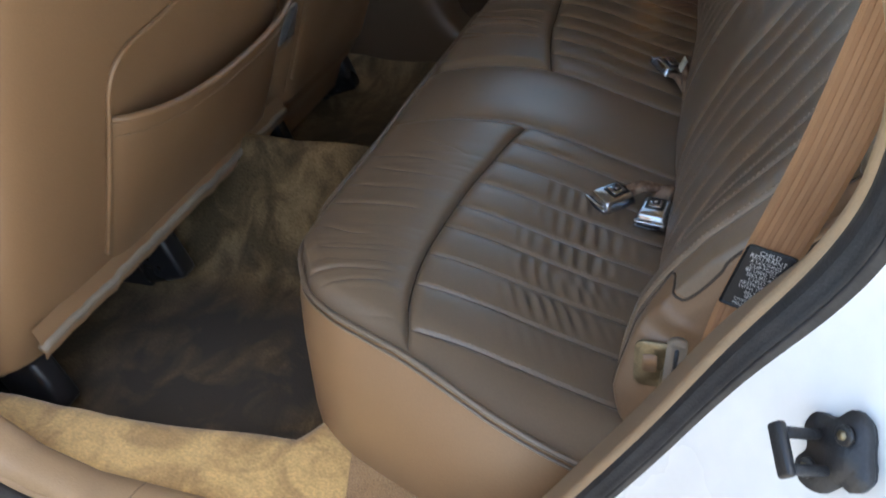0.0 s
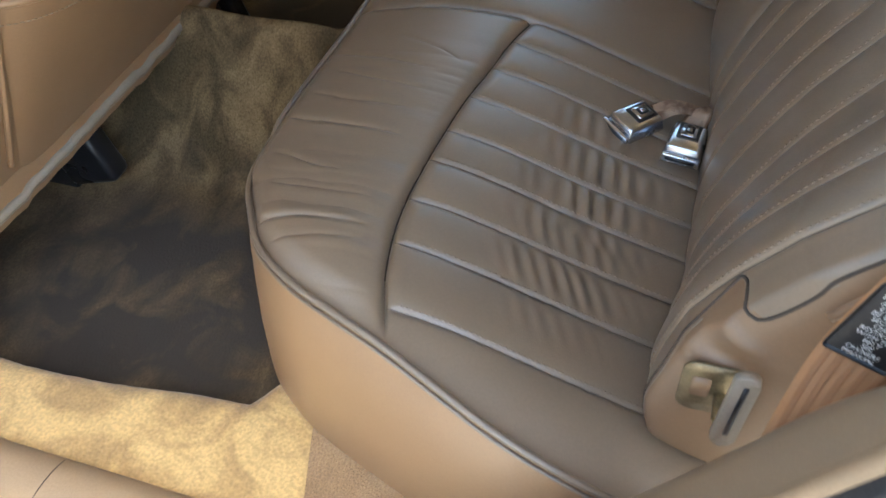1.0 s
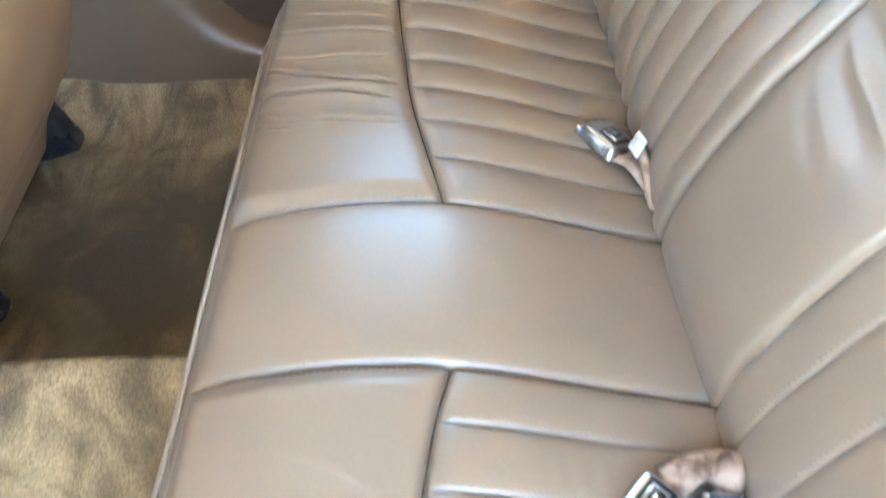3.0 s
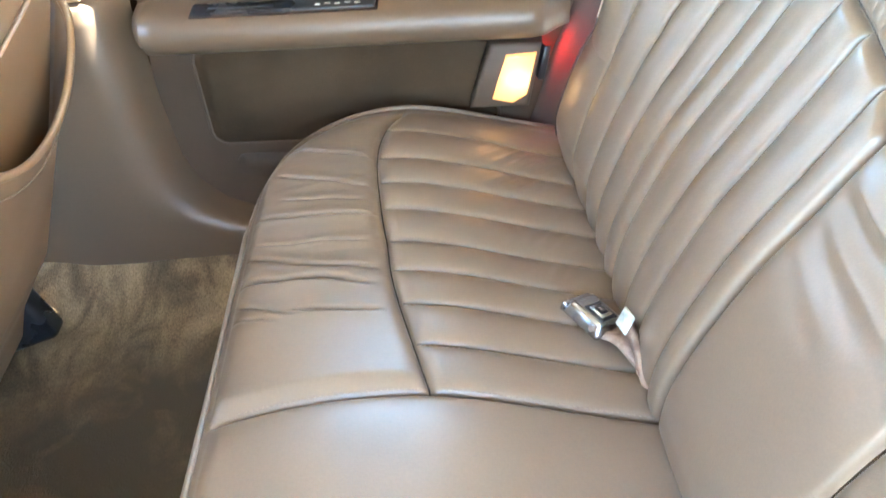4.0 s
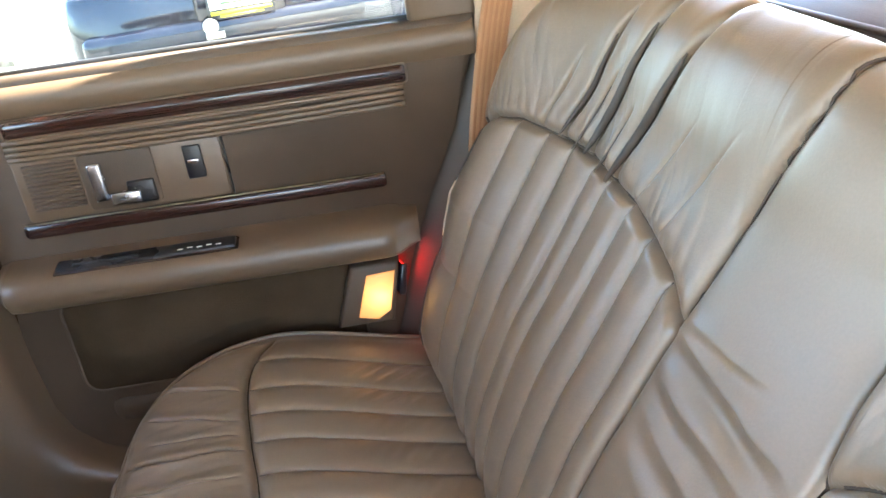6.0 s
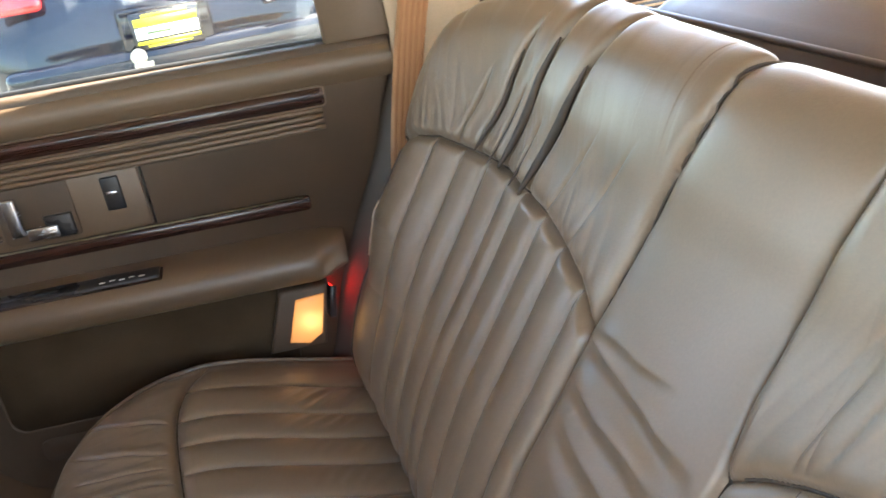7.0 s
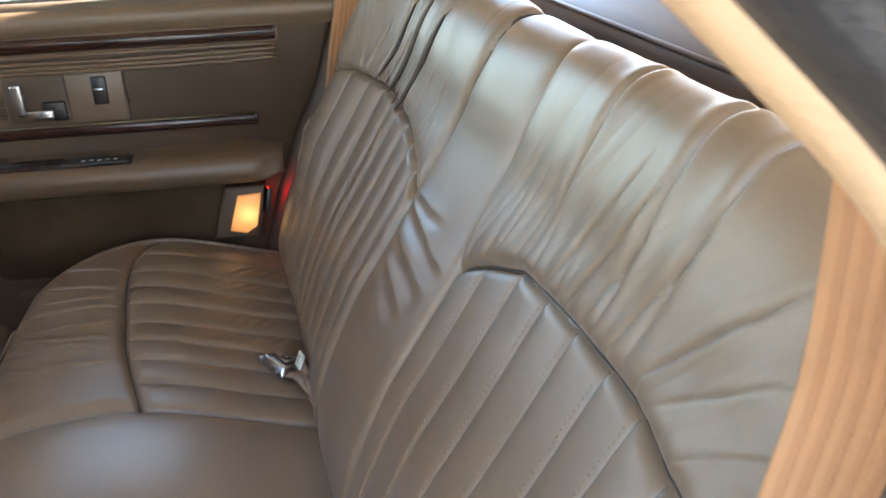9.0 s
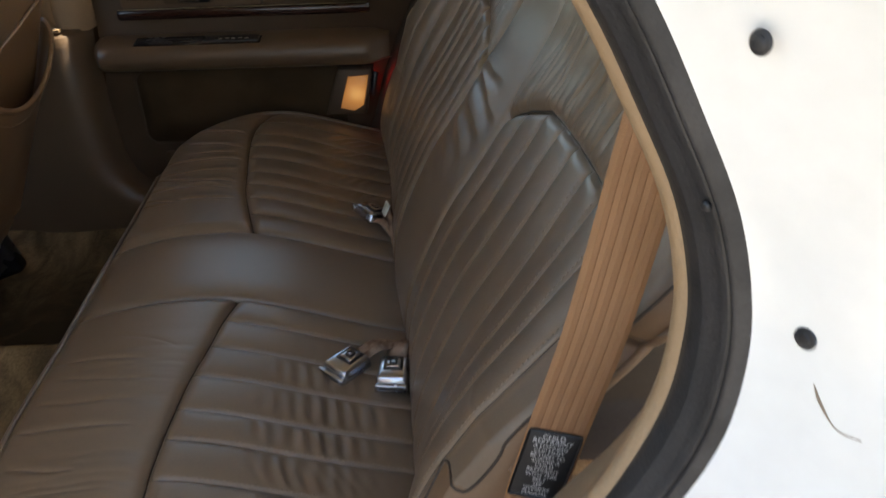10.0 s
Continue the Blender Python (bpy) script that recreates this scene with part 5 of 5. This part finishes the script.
    return ob


front_seat(-0.625, 0.135, "tan vinyl driver seat back with slack map pocket", True)
front_seat(0.170, 0.660, "tan vinyl passenger seat back with slack map pocket", False)
ash = thing("seat_ashtray", "small grey metal ashtray between the front seats", "ashtray", (-0.53, 0.15, 0.60))
part("case", box((0.05, 0.075, 0.085), (-0.545, 0.110, 0.650), 0.012, 3, (0, 20, 0)), VINYL, ash)
part("lid", box((0.012, 0.066, 0.07), (-0.518, 0.110, 0.657), 0.004, 2, (0, 20, 0)), GREYPAINT, ash, "grey metal lid")


# ---- third seat behind the bench ----
third = thing("third_seat_back", "brown seat back behind the bench with tufted roll", "car seat", (0.68, 0.05, 0.62))
ty = np.linspace(-0.62, 0.490, 220)
prof = spline([(0.635, 0.64), (0.636, 0.95), (0.637, 1.035), (0.642, 1.047), (0.652, 1.054), (0.680, 1.069), (0.700, 1.078), (0.725, 1.080), (0.76, 1.065), (0.80, 0.95), (0.83, 0.64)], 60)
endr = smooth(0.490, 0.45, ty)
pos = np.stack([np.stack([np.full_like(ty, a), ty - 0.012 * (b > 1.03) * (ty > 0.45), 0.64 + (b - 0.64) * (0.93 + 0.07 * endr ** 0.5)
                          + 0.0025 * wave_noise(ty * 30 + b * 8, 73) * (b > 1.03) * smooth(0.30, 0.5, ty)], 1) for a, b in prof], 1)
slab = part("back_panel", grid(pos)[0], BROWN, third, "smooth brown vinyl rear panel")
endcap = bmesh.new()
endcap.faces.new([endcap.verts.new(p) for p in pos[-1]])
part("end_panel", endcap, BROWN, third)
part("lower_welt", tube(np.stack([np.full_like(ty, 0.6395), ty, np.full_like(ty, 1.046)], 1), 0.004, sides=8), BROWN, slab, "dark welt along the fold")
TUFT = leather_material("tufted_leather", (0.21, 0.140, 0.088), 0.36)
tyy = np.linspace(-0.62, 0.41, 500)
rollp = []
cells = (tyy + 0.62) / 0.072
loc = cells - np.floor(cells)
pinch = 1 - 0.22 * np.exp(-(np.minimum(loc, 1 - loc) / 0.10) ** 2) - 0.16 * np.exp(-((loc - 0.28) / 0.05) ** 2)
aa = np.linspace(0, 2 * np.pi, 40, endpoint=False)
for a in aa:
    rollp.append(np.stack([0.755 + 0.048 * pinch * math.cos(a), tyy + 0.012 * math.sin(a), 1.070 + 0.037 * pinch * math.sin(a)], 1))
part("tufted_roll", grid(np.stack(rollp, 1), wrap_v=True)[0], TUFT, third, "pleated tan leather roll along the top")


# ---- seat belts ----
def webbing(name, label, path, width, across, bands=5):
    """A belt strap with woven bands along it, as one thing."""
    p = spline(path, 80)
    ob = thing(name, label, "seat belt", tuple(p[0]))
    w = np.array(across, float)
    w = w / np.linalg.norm(w)
    t = np.gradient(p, axis=0)
    n = np.cross(t, w)
    n /= np.linalg.norm(n, axis=1, keepdims=True)
    for lo, hi, off, m, nm in [(-0.5, 0.5, 0.0, WEB, "strap")] + [(-0.40 + i * 0.185, -0.30 + i * 0.185, 0.00015, WEBDARK, "woven_band") for i in range(bands)]:
        e = np.linspace(lo, hi, 5)
        th = 0.0007
        pos = np.stack([p + w * (width * q) + n * (th + off) for q in e] + [p + w * (width * q) - n * (th + off) for q in e[::-1]], 1)
        part(nm, grid(pos, wrap_v=True)[0], m, ob)
    return ob, p, w, n


near_belt, bp, bw, bnn = webbing("shoulder_belt", "orange-tan shoulder belt hanging over the seat back's end",
                                 [(0.292, -0.712, 0.590), (0.306, -0.700, 0.66), (0.324, -0.666, 0.738), (0.343, -0.660, 0.807), (0.367, -0.664, 0.90), (0.389, -0.666, 1.01), (0.402, -0.662, 1.08), (0.405, -0.65, 1.2), (0.385, -0.63, 1.37)], 0.043, (0.92, -0.36, 0.0))
far_belt, _, _, _ = webbing("shoulder_belt", "orange-tan shoulder belt hanging before the pillar",
                            [(0.330, 0.690, 0.70), (0.348, 0.705, 0.85), (0.378, 0.706, 1.0), (0.405, 0.698, 1.12), (0.412, 0.68, 1.22), (0.405, 0.65, 1.38)], 0.048, (1.0, 0.12, 0.0))
guide, _, _, _ = webbing("belt_guide_strap", "tan strap slanting over the sunlit pillar", [(0.44, 0.690, 1.16), (0.50, 0.698, 1.100), (0.55, 0.700, 1.050), (0.59, 0.690, 1.0)], 0.030, (0.55, 0.0, 0.6), 2)

# warning label sewn to the near belt
li = int(np.argmin(np.abs(bp[:, 2] - 0.776)))
lc, lt = bp[li] - bnn[li] * 0.0, np.gradient(bp, axis=0)[li]
lt /= np.linalg.norm(lt)
ln = np.cross(bw, lt)
ln *= -1 if ln[1] > 0 else 1
lab = thing("belt_label", "black cloth label with white lettering on the belt", "label", tuple(lc))
M = Matrix(((bw[0], lt[0], ln[0], lc[0] + ln[0] * 0.003), (bw[1], lt[1], ln[1], lc[1] + ln[1] * 0.003), (bw[2], lt[2], ln[2], lc[2] + ln[2] * 0.003), (0, 0, 0, 1)))
bm = box((0.040, 0.062, 0.0012), (0, 0, 0), 0.003, 2)
bmesh.ops.transform(bm, matrix=M, verts=bm.verts)
part("patch", bm, LABEL, lab)
LINES = ["CHILD", "RESTRAINT", "A LOCKING", "CLIP MUST", "BE USED TO", "SECURE A", "CHILD", "RESTRAINT", "WITH THIS", "BELT", "SEE", "OWNERS", "MANUAL"]
for i, word in enumerate(LINES):
    cu = bpy.data.curves.new("line", "FONT")
    cu.body, cu.size, cu.align_x = word, 0.0058 if i < 2 else 0.0047, "CENTER"
    tmp = new("line", cu)
    dg = bpy.context.evaluated_depsgraph_get()
    me = bpy.data.meshes.new_from_object(tmp.evaluated_get(dg))
    bpy.data.objects.remove(tmp)
    me.transform(M @ Matrix.Translation((0, 0.0245 - i * 0.0044, 0.0009)))
    part("print", me, INK, lab, smooth=False)

# belt anchor on the seat's end
anchor = thing("belt_anchor", "zinc belt tongue and tan anchor hook", "belt anchor", (0.245, -0.62, 0.63))
part("tongue", plate(rounded(0.238, 0.284, 0.606, 0.664, 0.010), -0.626, -0.6238, 0.0006), ZINC, anchor)
part("slot", plate(rounded(0.246, 0.260, 0.626, 0.648, 0.003), -0.6270, -0.6260), VINYL, anchor, "open slot")
part("hook", plate(rounded(0.2655, 0.2835, 0.606, 0.694, 0.0085, slant=0.004), -0.653, -0.646, 0.002), GREYTAN, anchor, "grey-tan plastic strap hook")
part("hook_slot", plate(rounded(0.2735, 0.2775, 0.622, 0.684, 0.0018, slant=0.003), -0.6536, -0.6529), BLACKPLASTIC, anchor, "dark slot in the hook")
part("pin", cylinder(0.006, 0.022, (0.270, -0.636, 0.628), "y", 16, 0.001), ZINC, anchor)


def buckle(label, at, yaw, pitch, strap_to, tag=False):
    """A push-button belt buckle: chrome case, black frame, square button and a cloth stalk."""
    ob = thing("seat_belt_buckle", label, "seat belt buckle", at, group="seat belt buckles")
    m = pose(*at, pitch[0], pitch[1], yaw) @ Matrix.Scale(0.98, 4)

    def add(name, bm, mat, parent, text=""):
        bmesh.ops.transform(bm, matrix=m, verts=bm.verts)
        return part(name, bm, mat, parent, text)

    case = add("case", box((0.060, 0.047, 0.020), (0, 0, 0.002), 0.0045, 3, taper=(0.82, 0.80)), CHROME, ob, "chrome buckle case")
    add("lip", box((0.006, 0.044, 0.012), (-0.0315, 0, -0.002), 0.002, 2), CHROME, case)
    add("slot", box((0.003, 0.034, 0.005), (-0.0345, 0, -0.001), 0.001, 1), BLACKPLASTIC, case)
    add("button_frame", box((0.030, 0.026, 0.003), (0.006, 0, 0.0122), 0.001, 1), BLACKPLASTIC, ob, "black square frame")
    button = add("button", box((0.022, 0.019, 0.003), (0.006, 0, 0.0135), 0.001, 1), CHROME, ob, "chrome push button")
    add("inlay", box((0.013, 0.011, 0.0012), (0.006, 0, 0.0152), 0.0004, 1), BLACKPLASTIC, button)
    add("emblem", box((0.007, 0.006, 0.0012), (0.006, 0, 0.0160), 0.0004, 1), CHROME, button)
    end = m @ Vector((0.030, 0, 0.0))
    p0, p3 = np.array(end), np.array(strap_to)
    path = spline([p0, p0 * 0.6 + p3 * 0.4 + [0, 0, 0.010], p3], 16)
    wv = np.linspace(0.017, 0.010, 16)
    perp = np.cross(p3 - p0, [0, 0, 1.0])
    perp /= np.linalg.norm(perp)
    pos = np.stack([path + perp * (wv * q)[:, None] + np.array([0, 0, h]) for q, h in ((-1, 0.0), (-0.5, 0.005), (0, 0.002), (0.5, 0.006), (1, 0.0), (0.4, -0.004), (-0.4, -0.004))], 1)
    part("stalk", grid(pos, wrap_v=True)[0], SLEEVE, ob, "creased tan cloth stalk")
    return ob


buckle("chrome belt buckle lying askew on the seat", (0.152, -0.214, 0.551), 50, (8, 3), (0.229, -0.165, 0.540))
buckle("chrome belt buckle tucked against the seat back", (0.213, -0.224, 0.539), 84, (3, 2), (0.236, -0.165, 0.545))
buckle("chrome belt buckle with a pale paper tag", (0.182, 0.236, 0.550), -58, (-14, 6), (0.224, 0.165, 0.535))
fold = thing("belt_tongue_fold", "folded belt end with a pale tag beside the buckle", "seat belt", (0.225, 0.165, 0.50))
part("fold", grid(np.stack([np.stack([np.array([0.206, 0.212, 0.218, 0.212]) + dx * k, 0.205 - 0.075 * k + np.array([0, 0.012, 0.002, -0.010]) * (1 - 0.7 * k),
                                      0.580 - 0.060 * k + np.array([0, 0, 0.004, 0]) - 0.028 * (k - 0.5) ** 2], 1) for k, dx in ((0, 0), (0.25, 0.01), (0.5, 0.012), (0.75, 0.012), (1, 0.016))], 0), wrap_v=True)[0], SLEEVE, fold)
part("tag", box((0.003, 0.022, 0.024), (0.2085, 0.200, 0.574), 0.001, 1, (0, 25, 15)), TAG, fold, "pale printed paper tag")

# ---- jamb fittings ----
striker = thing("door_striker", "black door striker loop on the white jamb", "door striker", (0.383, -0.857, 0.818))
sn = Vector((-0.765, -0.490, 0.418)).normalized()
su = Vector((0.479, 0.0, 0.878)).normalized()
sv = sn.cross(su)
mk = Matrix(((su.x, sv.x, sn.x, 0.3795), (su.y, sv.y, sn.y, -0.8625), (su.z, sv.z, sn.z, 0.819), (0, 0, 0, 1))) @ Matrix.Rotation(radians(-17), 4, "Z") @ Matrix.Scale(0.84, 4)


def fitted(bm, matrix):
    bmesh.ops.transform(bm, matrix=matrix, verts=bm.verts)
    return bm


# wavy base of two stacked plates, in the plane of the jamb
lobes = spline([(0.030, 0.008), (0.024, 0.020), (0.008, 0.018), (-0.004, 0.026), (-0.016, 0.020), (-0.018, 0.006), (-0.030, 0.000), (-0.030, -0.014), (-0.016, -0.024),
                (-0.002, -0.020), (0.008, -0.028), (0.020, -0.024), (0.024, -0.008)], 52, closed=True)
for k, (size, z0, z1) in enumerate(((1.08, -0.006, 0.003), (1.0, 0.003, 0.008), (0.72, 0.008, 0.013))):
    bm = plate([(a * size, c * size) for a, c in lobes], -z1, -z0, 0.0015, 2)
    fitted(bm, mk @ pose(0, 0, 0, 90, 0, 0) @ Matrix.Diagonal((1, 1, -1, 1)))
    part("base_plate", bm, BLACK, striker, "black wavy mounting plate" if k == 0 else "")
for c in (0.012, -0.013):
    part("loop_pin", fitted(cylinder(0.0042, 0.036, (-0.006, c, 0.026), "z", 14, 0.001), mk), BLACK, striker, "black steel pin")
part("loop_bar", fitted(box((0.013, 0.038, 0.008), (-0.006, 0.0, 0.044), 0.003, 3), mk), BLACKPLASTIC, striker, "black loop bar")
for a, c in ((0.018, 0.006), (-0.020, -0.008)):
    part("screw", fitted(cylinder(0.0075, 0.004, (a, c, 0.010), "z", 20, 0.001), mk), BLACKPLASTIC, striker)
    part("screw_socket", fitted(cylinder(0.0036, 0.003, (a, c, 0.0125), "z", 6), mk), ZINC, striker)


def jamb_at(z, y):
    """A place on the rear jamb at a height and depth, with the direction that it faces."""
    sel = OPENING[(OPENING[:, 0] > 0.05)]
    p = sel[int(np.argmin(np.abs(sel[:, 1] - z)))]
    ds, ys = [0.020, 0.028, 0.038, 0.052, 0.066, 0.078], [0.814, 0.822, 0.840, 0.856, 0.872, 0.892]
    return Vector((p[0] + np.interp(-y, ys, ds), y, p[1]))


for z, y, r in ((1.140, -0.844, 0.0047), (1.0035, -0.8305, 0.0054)):
    at = jamb_at(z, y) + Vector((-0.0012, -0.0008, 0))
    plug = thing("jamb_plug", "round black rubber plug in the white jamb", "plug", tuple(at), group="jamb plugs")
    mm = look(at, at + Vector((-0.85, -0.45, 0.0)))
    for nm, rr, d in (("rim", r, 0.002), ("head", r * 0.62, 0.004)):
        bm = cylinder(rr, d, (0, 0, 0), "z", 24, 0.001)
        bmesh.ops.transform(bm, matrix=mm, verts=bm.verts)
        part(nm, bm, BLACK, plug)
at = Vector((0.3722, -0.8080, 1.0605))
pin = thing("seal_pin", "small dark push pin in the weatherstrip", "pin", tuple(at))
bm = cylinder(0.0024, 0.003, (0, 0, 0), "z", 14, 0.001)
bmesh.ops.transform(bm, matrix=look(at, at + Vector((-0.75, -0.65, 0.0))), verts=bm.verts)
part("head", bm, BLACKPLASTIC, pin)
sl = [jamb_at(z, y) for z, y in ((0.975, -0.814), (0.978, -0.822), (0.981, -0.830), (0.982, -0.834), (0.975, -0.840), (0.9695, -0.847), (0.964, -0.855))]
structure("trim_sealant_seam", tube(spline([tuple(v) for v in sl], 40), np.interp(np.arange(40), [0, 8, 18, 24, 30, 39], [0.0007, 0.0003, 0.0003, 0.0009, 0.0004, 0.0003]), sides=6), SEAM, SEAM,
          "cracked brown sealant seam on the jamb", "seam")


# ---- the open near door, out of view, added at an angle that shades the seat ----
near_door = thing("door_2", "unseen open white rear car door, angled to shade the seat", "car door", (0, 0, 0), kind="structure")
shape = [(0.02, 0.34), (0.70, 0.33), (0.82, 0.50), (0.93, 0.72), (1.03, 0.98), (0.02, 0.98)]
outer = part("outer_panel", plate(shape, -0.045, 0.045, 0.010, 3), WHITE, near_door)
part("trim_panel", plate([(0.05, 0.37), (0.68, 0.36), (0.79, 0.51), (0.90, 0.73), (0.98, 0.96), (0.05, 0.96)], 0.046, 0.075, 0.006, 2), DOORVINYL, outer, "tan inner trim panel")
part("armrest", box((0.60, 0.06, 0.07), (0.40, 0.10, 0.67), 0.02, 4), DOORVINYL, outer, "padded tan armrest")
part("window_frame", tube([(0.04, 0, 0.98), (0.05, 0, 1.34), (0.62, 0, 1.36), (0.80, 0, 1.28), (0.93, 0, 1.12), (0.98, 0, 0.98)], 0.022, sides=10, up=(0, 1, 0)), BLACK, near_door, "black window frame")
wp = part("window_pane", plate([(0.05, 0.98), (0.96, 0.98), (0.90, 1.12), (0.78, 1.27), (0.62, 1.345), (0.06, 1.33)], -0.003, 0.003), GLASS, near_door, "clear side window glass", smooth=False)
wp.visible_shadow = False
for hz in (0.48, 0.86):
    part("hinge", box((0.07, 0.06, 0.06), (0.0, 0.02, hz), 0.008, 2), WHITE, near_door, "white painted hinge")
near_door.location, near_door.rotation_euler = (-0.70, -0.955, 0.0), (0, 0, radians(-48))


# ---- outside ----
gm = bmesh.new()
for x, y in ((-400, -400), (400, -400), (400, 400), (-400, 400)):
    gm.verts.new((x, y, 0))
gm.faces.new(gm.verts)
structure("ground", gm, ASPHALT, "pale worn concrete lot around the car", "ground", False)


def loft_car(name, label, paint, at, yaw, length, width, height, sections):
    """A parked car seen from behind: body lofted from cross sections, glass, lamps, bumper and plate."""
    ob = thing(name, label, "car", at)
    base = pose(*at, 0, 0, yaw)

    def add(nm, shape, mat, parent=ob, text="", smooth_=True):
        if isinstance(shape, bmesh.types.BMesh):
            bmesh.ops.transform(shape, matrix=base, verts=shape.verts)
        else:
            shape.transform(base)
        return part(nm, shape, mat, parent, text, smooth_)

    rows = []
    a = np.linspace(0, 2 * np.pi, 48, endpoint=False)
    for y, z0, z1, w in sections:
        c, s = np.cos(a), np.sin(a)
        x = w / 2 * np.sign(c) * np.abs(c) ** 0.35 * (1 - 0.12 * np.clip(s, 0, 1))
        z = (z0 + z1) / 2 + (z1 - z0) / 2 * np.sign(s) * np.abs(s) ** 0.45
        rows.append(np.stack([x, np.full(48, y), z], 1))
    body = add("body", grid(np.stack(rows, 0), wrap_v=True)[0], paint)
    return ob, body, add


# dark hatchback behind the far window; its tail faces the camera
hatch, hbody, hadd = loft_car("hatchback", "dark blue hatchback with a yellow dealer plate", DARKPAINT, (-0.15, 4.05, 0), 4, 4.1, 1.75, 1.6,
                              [(0.0, 0.42, 0.62, 1.30), (0.02, 0.33, 0.80, 1.62), (0.08, 0.25, 0.92, 1.74), (0.16, 0.22, 1.05, 1.76), (0.35, 0.22, 1.50, 1.74), (0.9, 0.22, 1.62, 1.74), (2.4, 0.22, 1.60, 1.76), (3.1, 0.24, 1.05, 1.76), (4.0, 0.25, 0.9, 1.7), (4.1, 0.4, 0.7, 1.3)])
hadd("bumper", box((1.62, 0.10, 0.26), (0, 0.0, 0.50), 0.05, 4), DARKPAINT)
hadd("bumper_trim", box((1.30, 0.05, 0.05), (0, -0.05, 0.36), 0.015, 2), BLACKPLASTIC, text="black lower bumper trim")
hadd("plate_recess", box((0.46, 0.03, 0.22), (0.0, -0.010, 0.72), 0.02, 3, taper=(1.0, 0.8)), DARKPAINT)
hplate = hadd("number_plate", box((0.34, 0.012, 0.18), (0.0, -0.040, 0.71), 0.004, 1), BLACKPLASTIC, text="black dealer plate with yellow bars")
for w, h, z in ((0.22, 0.012, 0.783), (0.31, 0.036, 0.752), (0.31, 0.016, 0.652), (0.22, 0.010, 0.634)):
    hadd("print_bar", box((w, 0.004, h), (0.0, -0.048, z)), YELLOW, hplate)
hadd("card", box((0.31, 0.004, 0.056), (0.0, -0.0475, 0.698)), CARD, hplate, "white card")
hadd("print_bar", box((0.12, 0.004, 0.012), (-0.04, -0.0505, 0.698)), GREENINK, hplate)
hadd("sticker", cylinder(0.040, 0.004, (-0.17, -0.058, 0.596), "y", 24), STICKER, text="round pale sticker")
hadd("sticker", box((0.095, 0.003, 0.034), (-0.155, -0.0575, 0.548)), STICKER, text="pale cream card under the round sticker")
hadd("reversing_lamp", box((0.25, 0.05, 0.066), (0.63, -0.035, 0.790), 0.024, 5, (0, -10, 0)), CLEARLENS, text="clear lamp lens")
hadd("tail_lamp", box((0.24, 0.05, 0.20), (0.66, 0.06, 0.98), 0.03, 4, (-20, 0, 0)), REDLENS, text="red tail lamp")
hadd("tail_lamp", box((0.24, 0.05, 0.20), (-0.66, 0.06, 0.98), 0.03, 4, (-20, 0, 0)), REDLENS, text="red tail lamp")
for i in range(4):
    hadd("badge", box((0.045, 0.006, 0.028), (-0.22 + i * 0.10, 0.055, 0.985), 0.003, 1, (-35, 0, 0)), CHROME, text="plain chrome badge bar")
for x in (-0.74, 0.74):
    tyre = hadd("wheel", cylinder(0.31, 0.20, (x, 0.75, 0.31), "x", 28, 0.03), BLACK)
    hadd("rim", cylinder(0.20, 0.21, (x, 0.75, 0.31), "x", 20, 0.02), GREYPAINT, tyre)
hg = hadd("rear_window", box((1.20, 0.02, 0.42), (0, 0.235, 1.30), 0.05, 3, (-24, 0, 0)), BLACKPLASTIC, text="dark rear glass")

# a lighter car farther off, seen through the quarter window
estate, ebody, eadd = loft_car("sedan", "grey sedan with a yellow dealer plate", GREYPAINT, (2.08, 3.35, 0), -4, 4.6, 1.8, 1.45,
                               [(0.0, 0.45, 0.70, 1.4), (0.03, 0.32, 0.85, 1.7), (0.12, 0.25, 0.95, 1.78), (0.8, 0.24, 1.00, 1.8), (1.3, 0.24, 1.38, 1.76), (2.6, 0.24, 1.42, 1.76), (3.3, 0.24, 0.98, 1.8), (4.4, 0.3, 0.85, 1.7), (4.6, 0.42, 0.7, 1.3)])
eplate = eadd("number_plate", box((0.34, 0.02, 0.17), (0, -0.02, 0.72), 0.004, 1), YELLOW, text="yellow dealer plate with dark bars")
for z in (0.76, 0.72, 0.68):
    eadd("print_bar", box((0.27, 0.004, 0.016), (0, -0.0325, z)), GREENINK, eplate)
eadd("bumper", box((1.6, 0.10, 0.16), (0, 0.02, 0.50), 0.04, 3), GREYPAINT)
for x in (-0.62, 0.62):
    eadd("tail_lamp", box((0.30, 0.04, 0.12), (x, -0.005, 0.80), 0.02, 3), REDLENS, text="red tail lamp")
for x in (-0.78, 0.78):
    for y in (0.85, 3.65):
        wheel = eadd("wheel", cylinder(0.32, 0.20, (x, y, 0.32), "x", 28, 0.03), BLACK)
        eadd("rim", cylinder(0.21, 0.21, (x, y, 0.32), "x", 20, 0.02), CHROME, wheel)
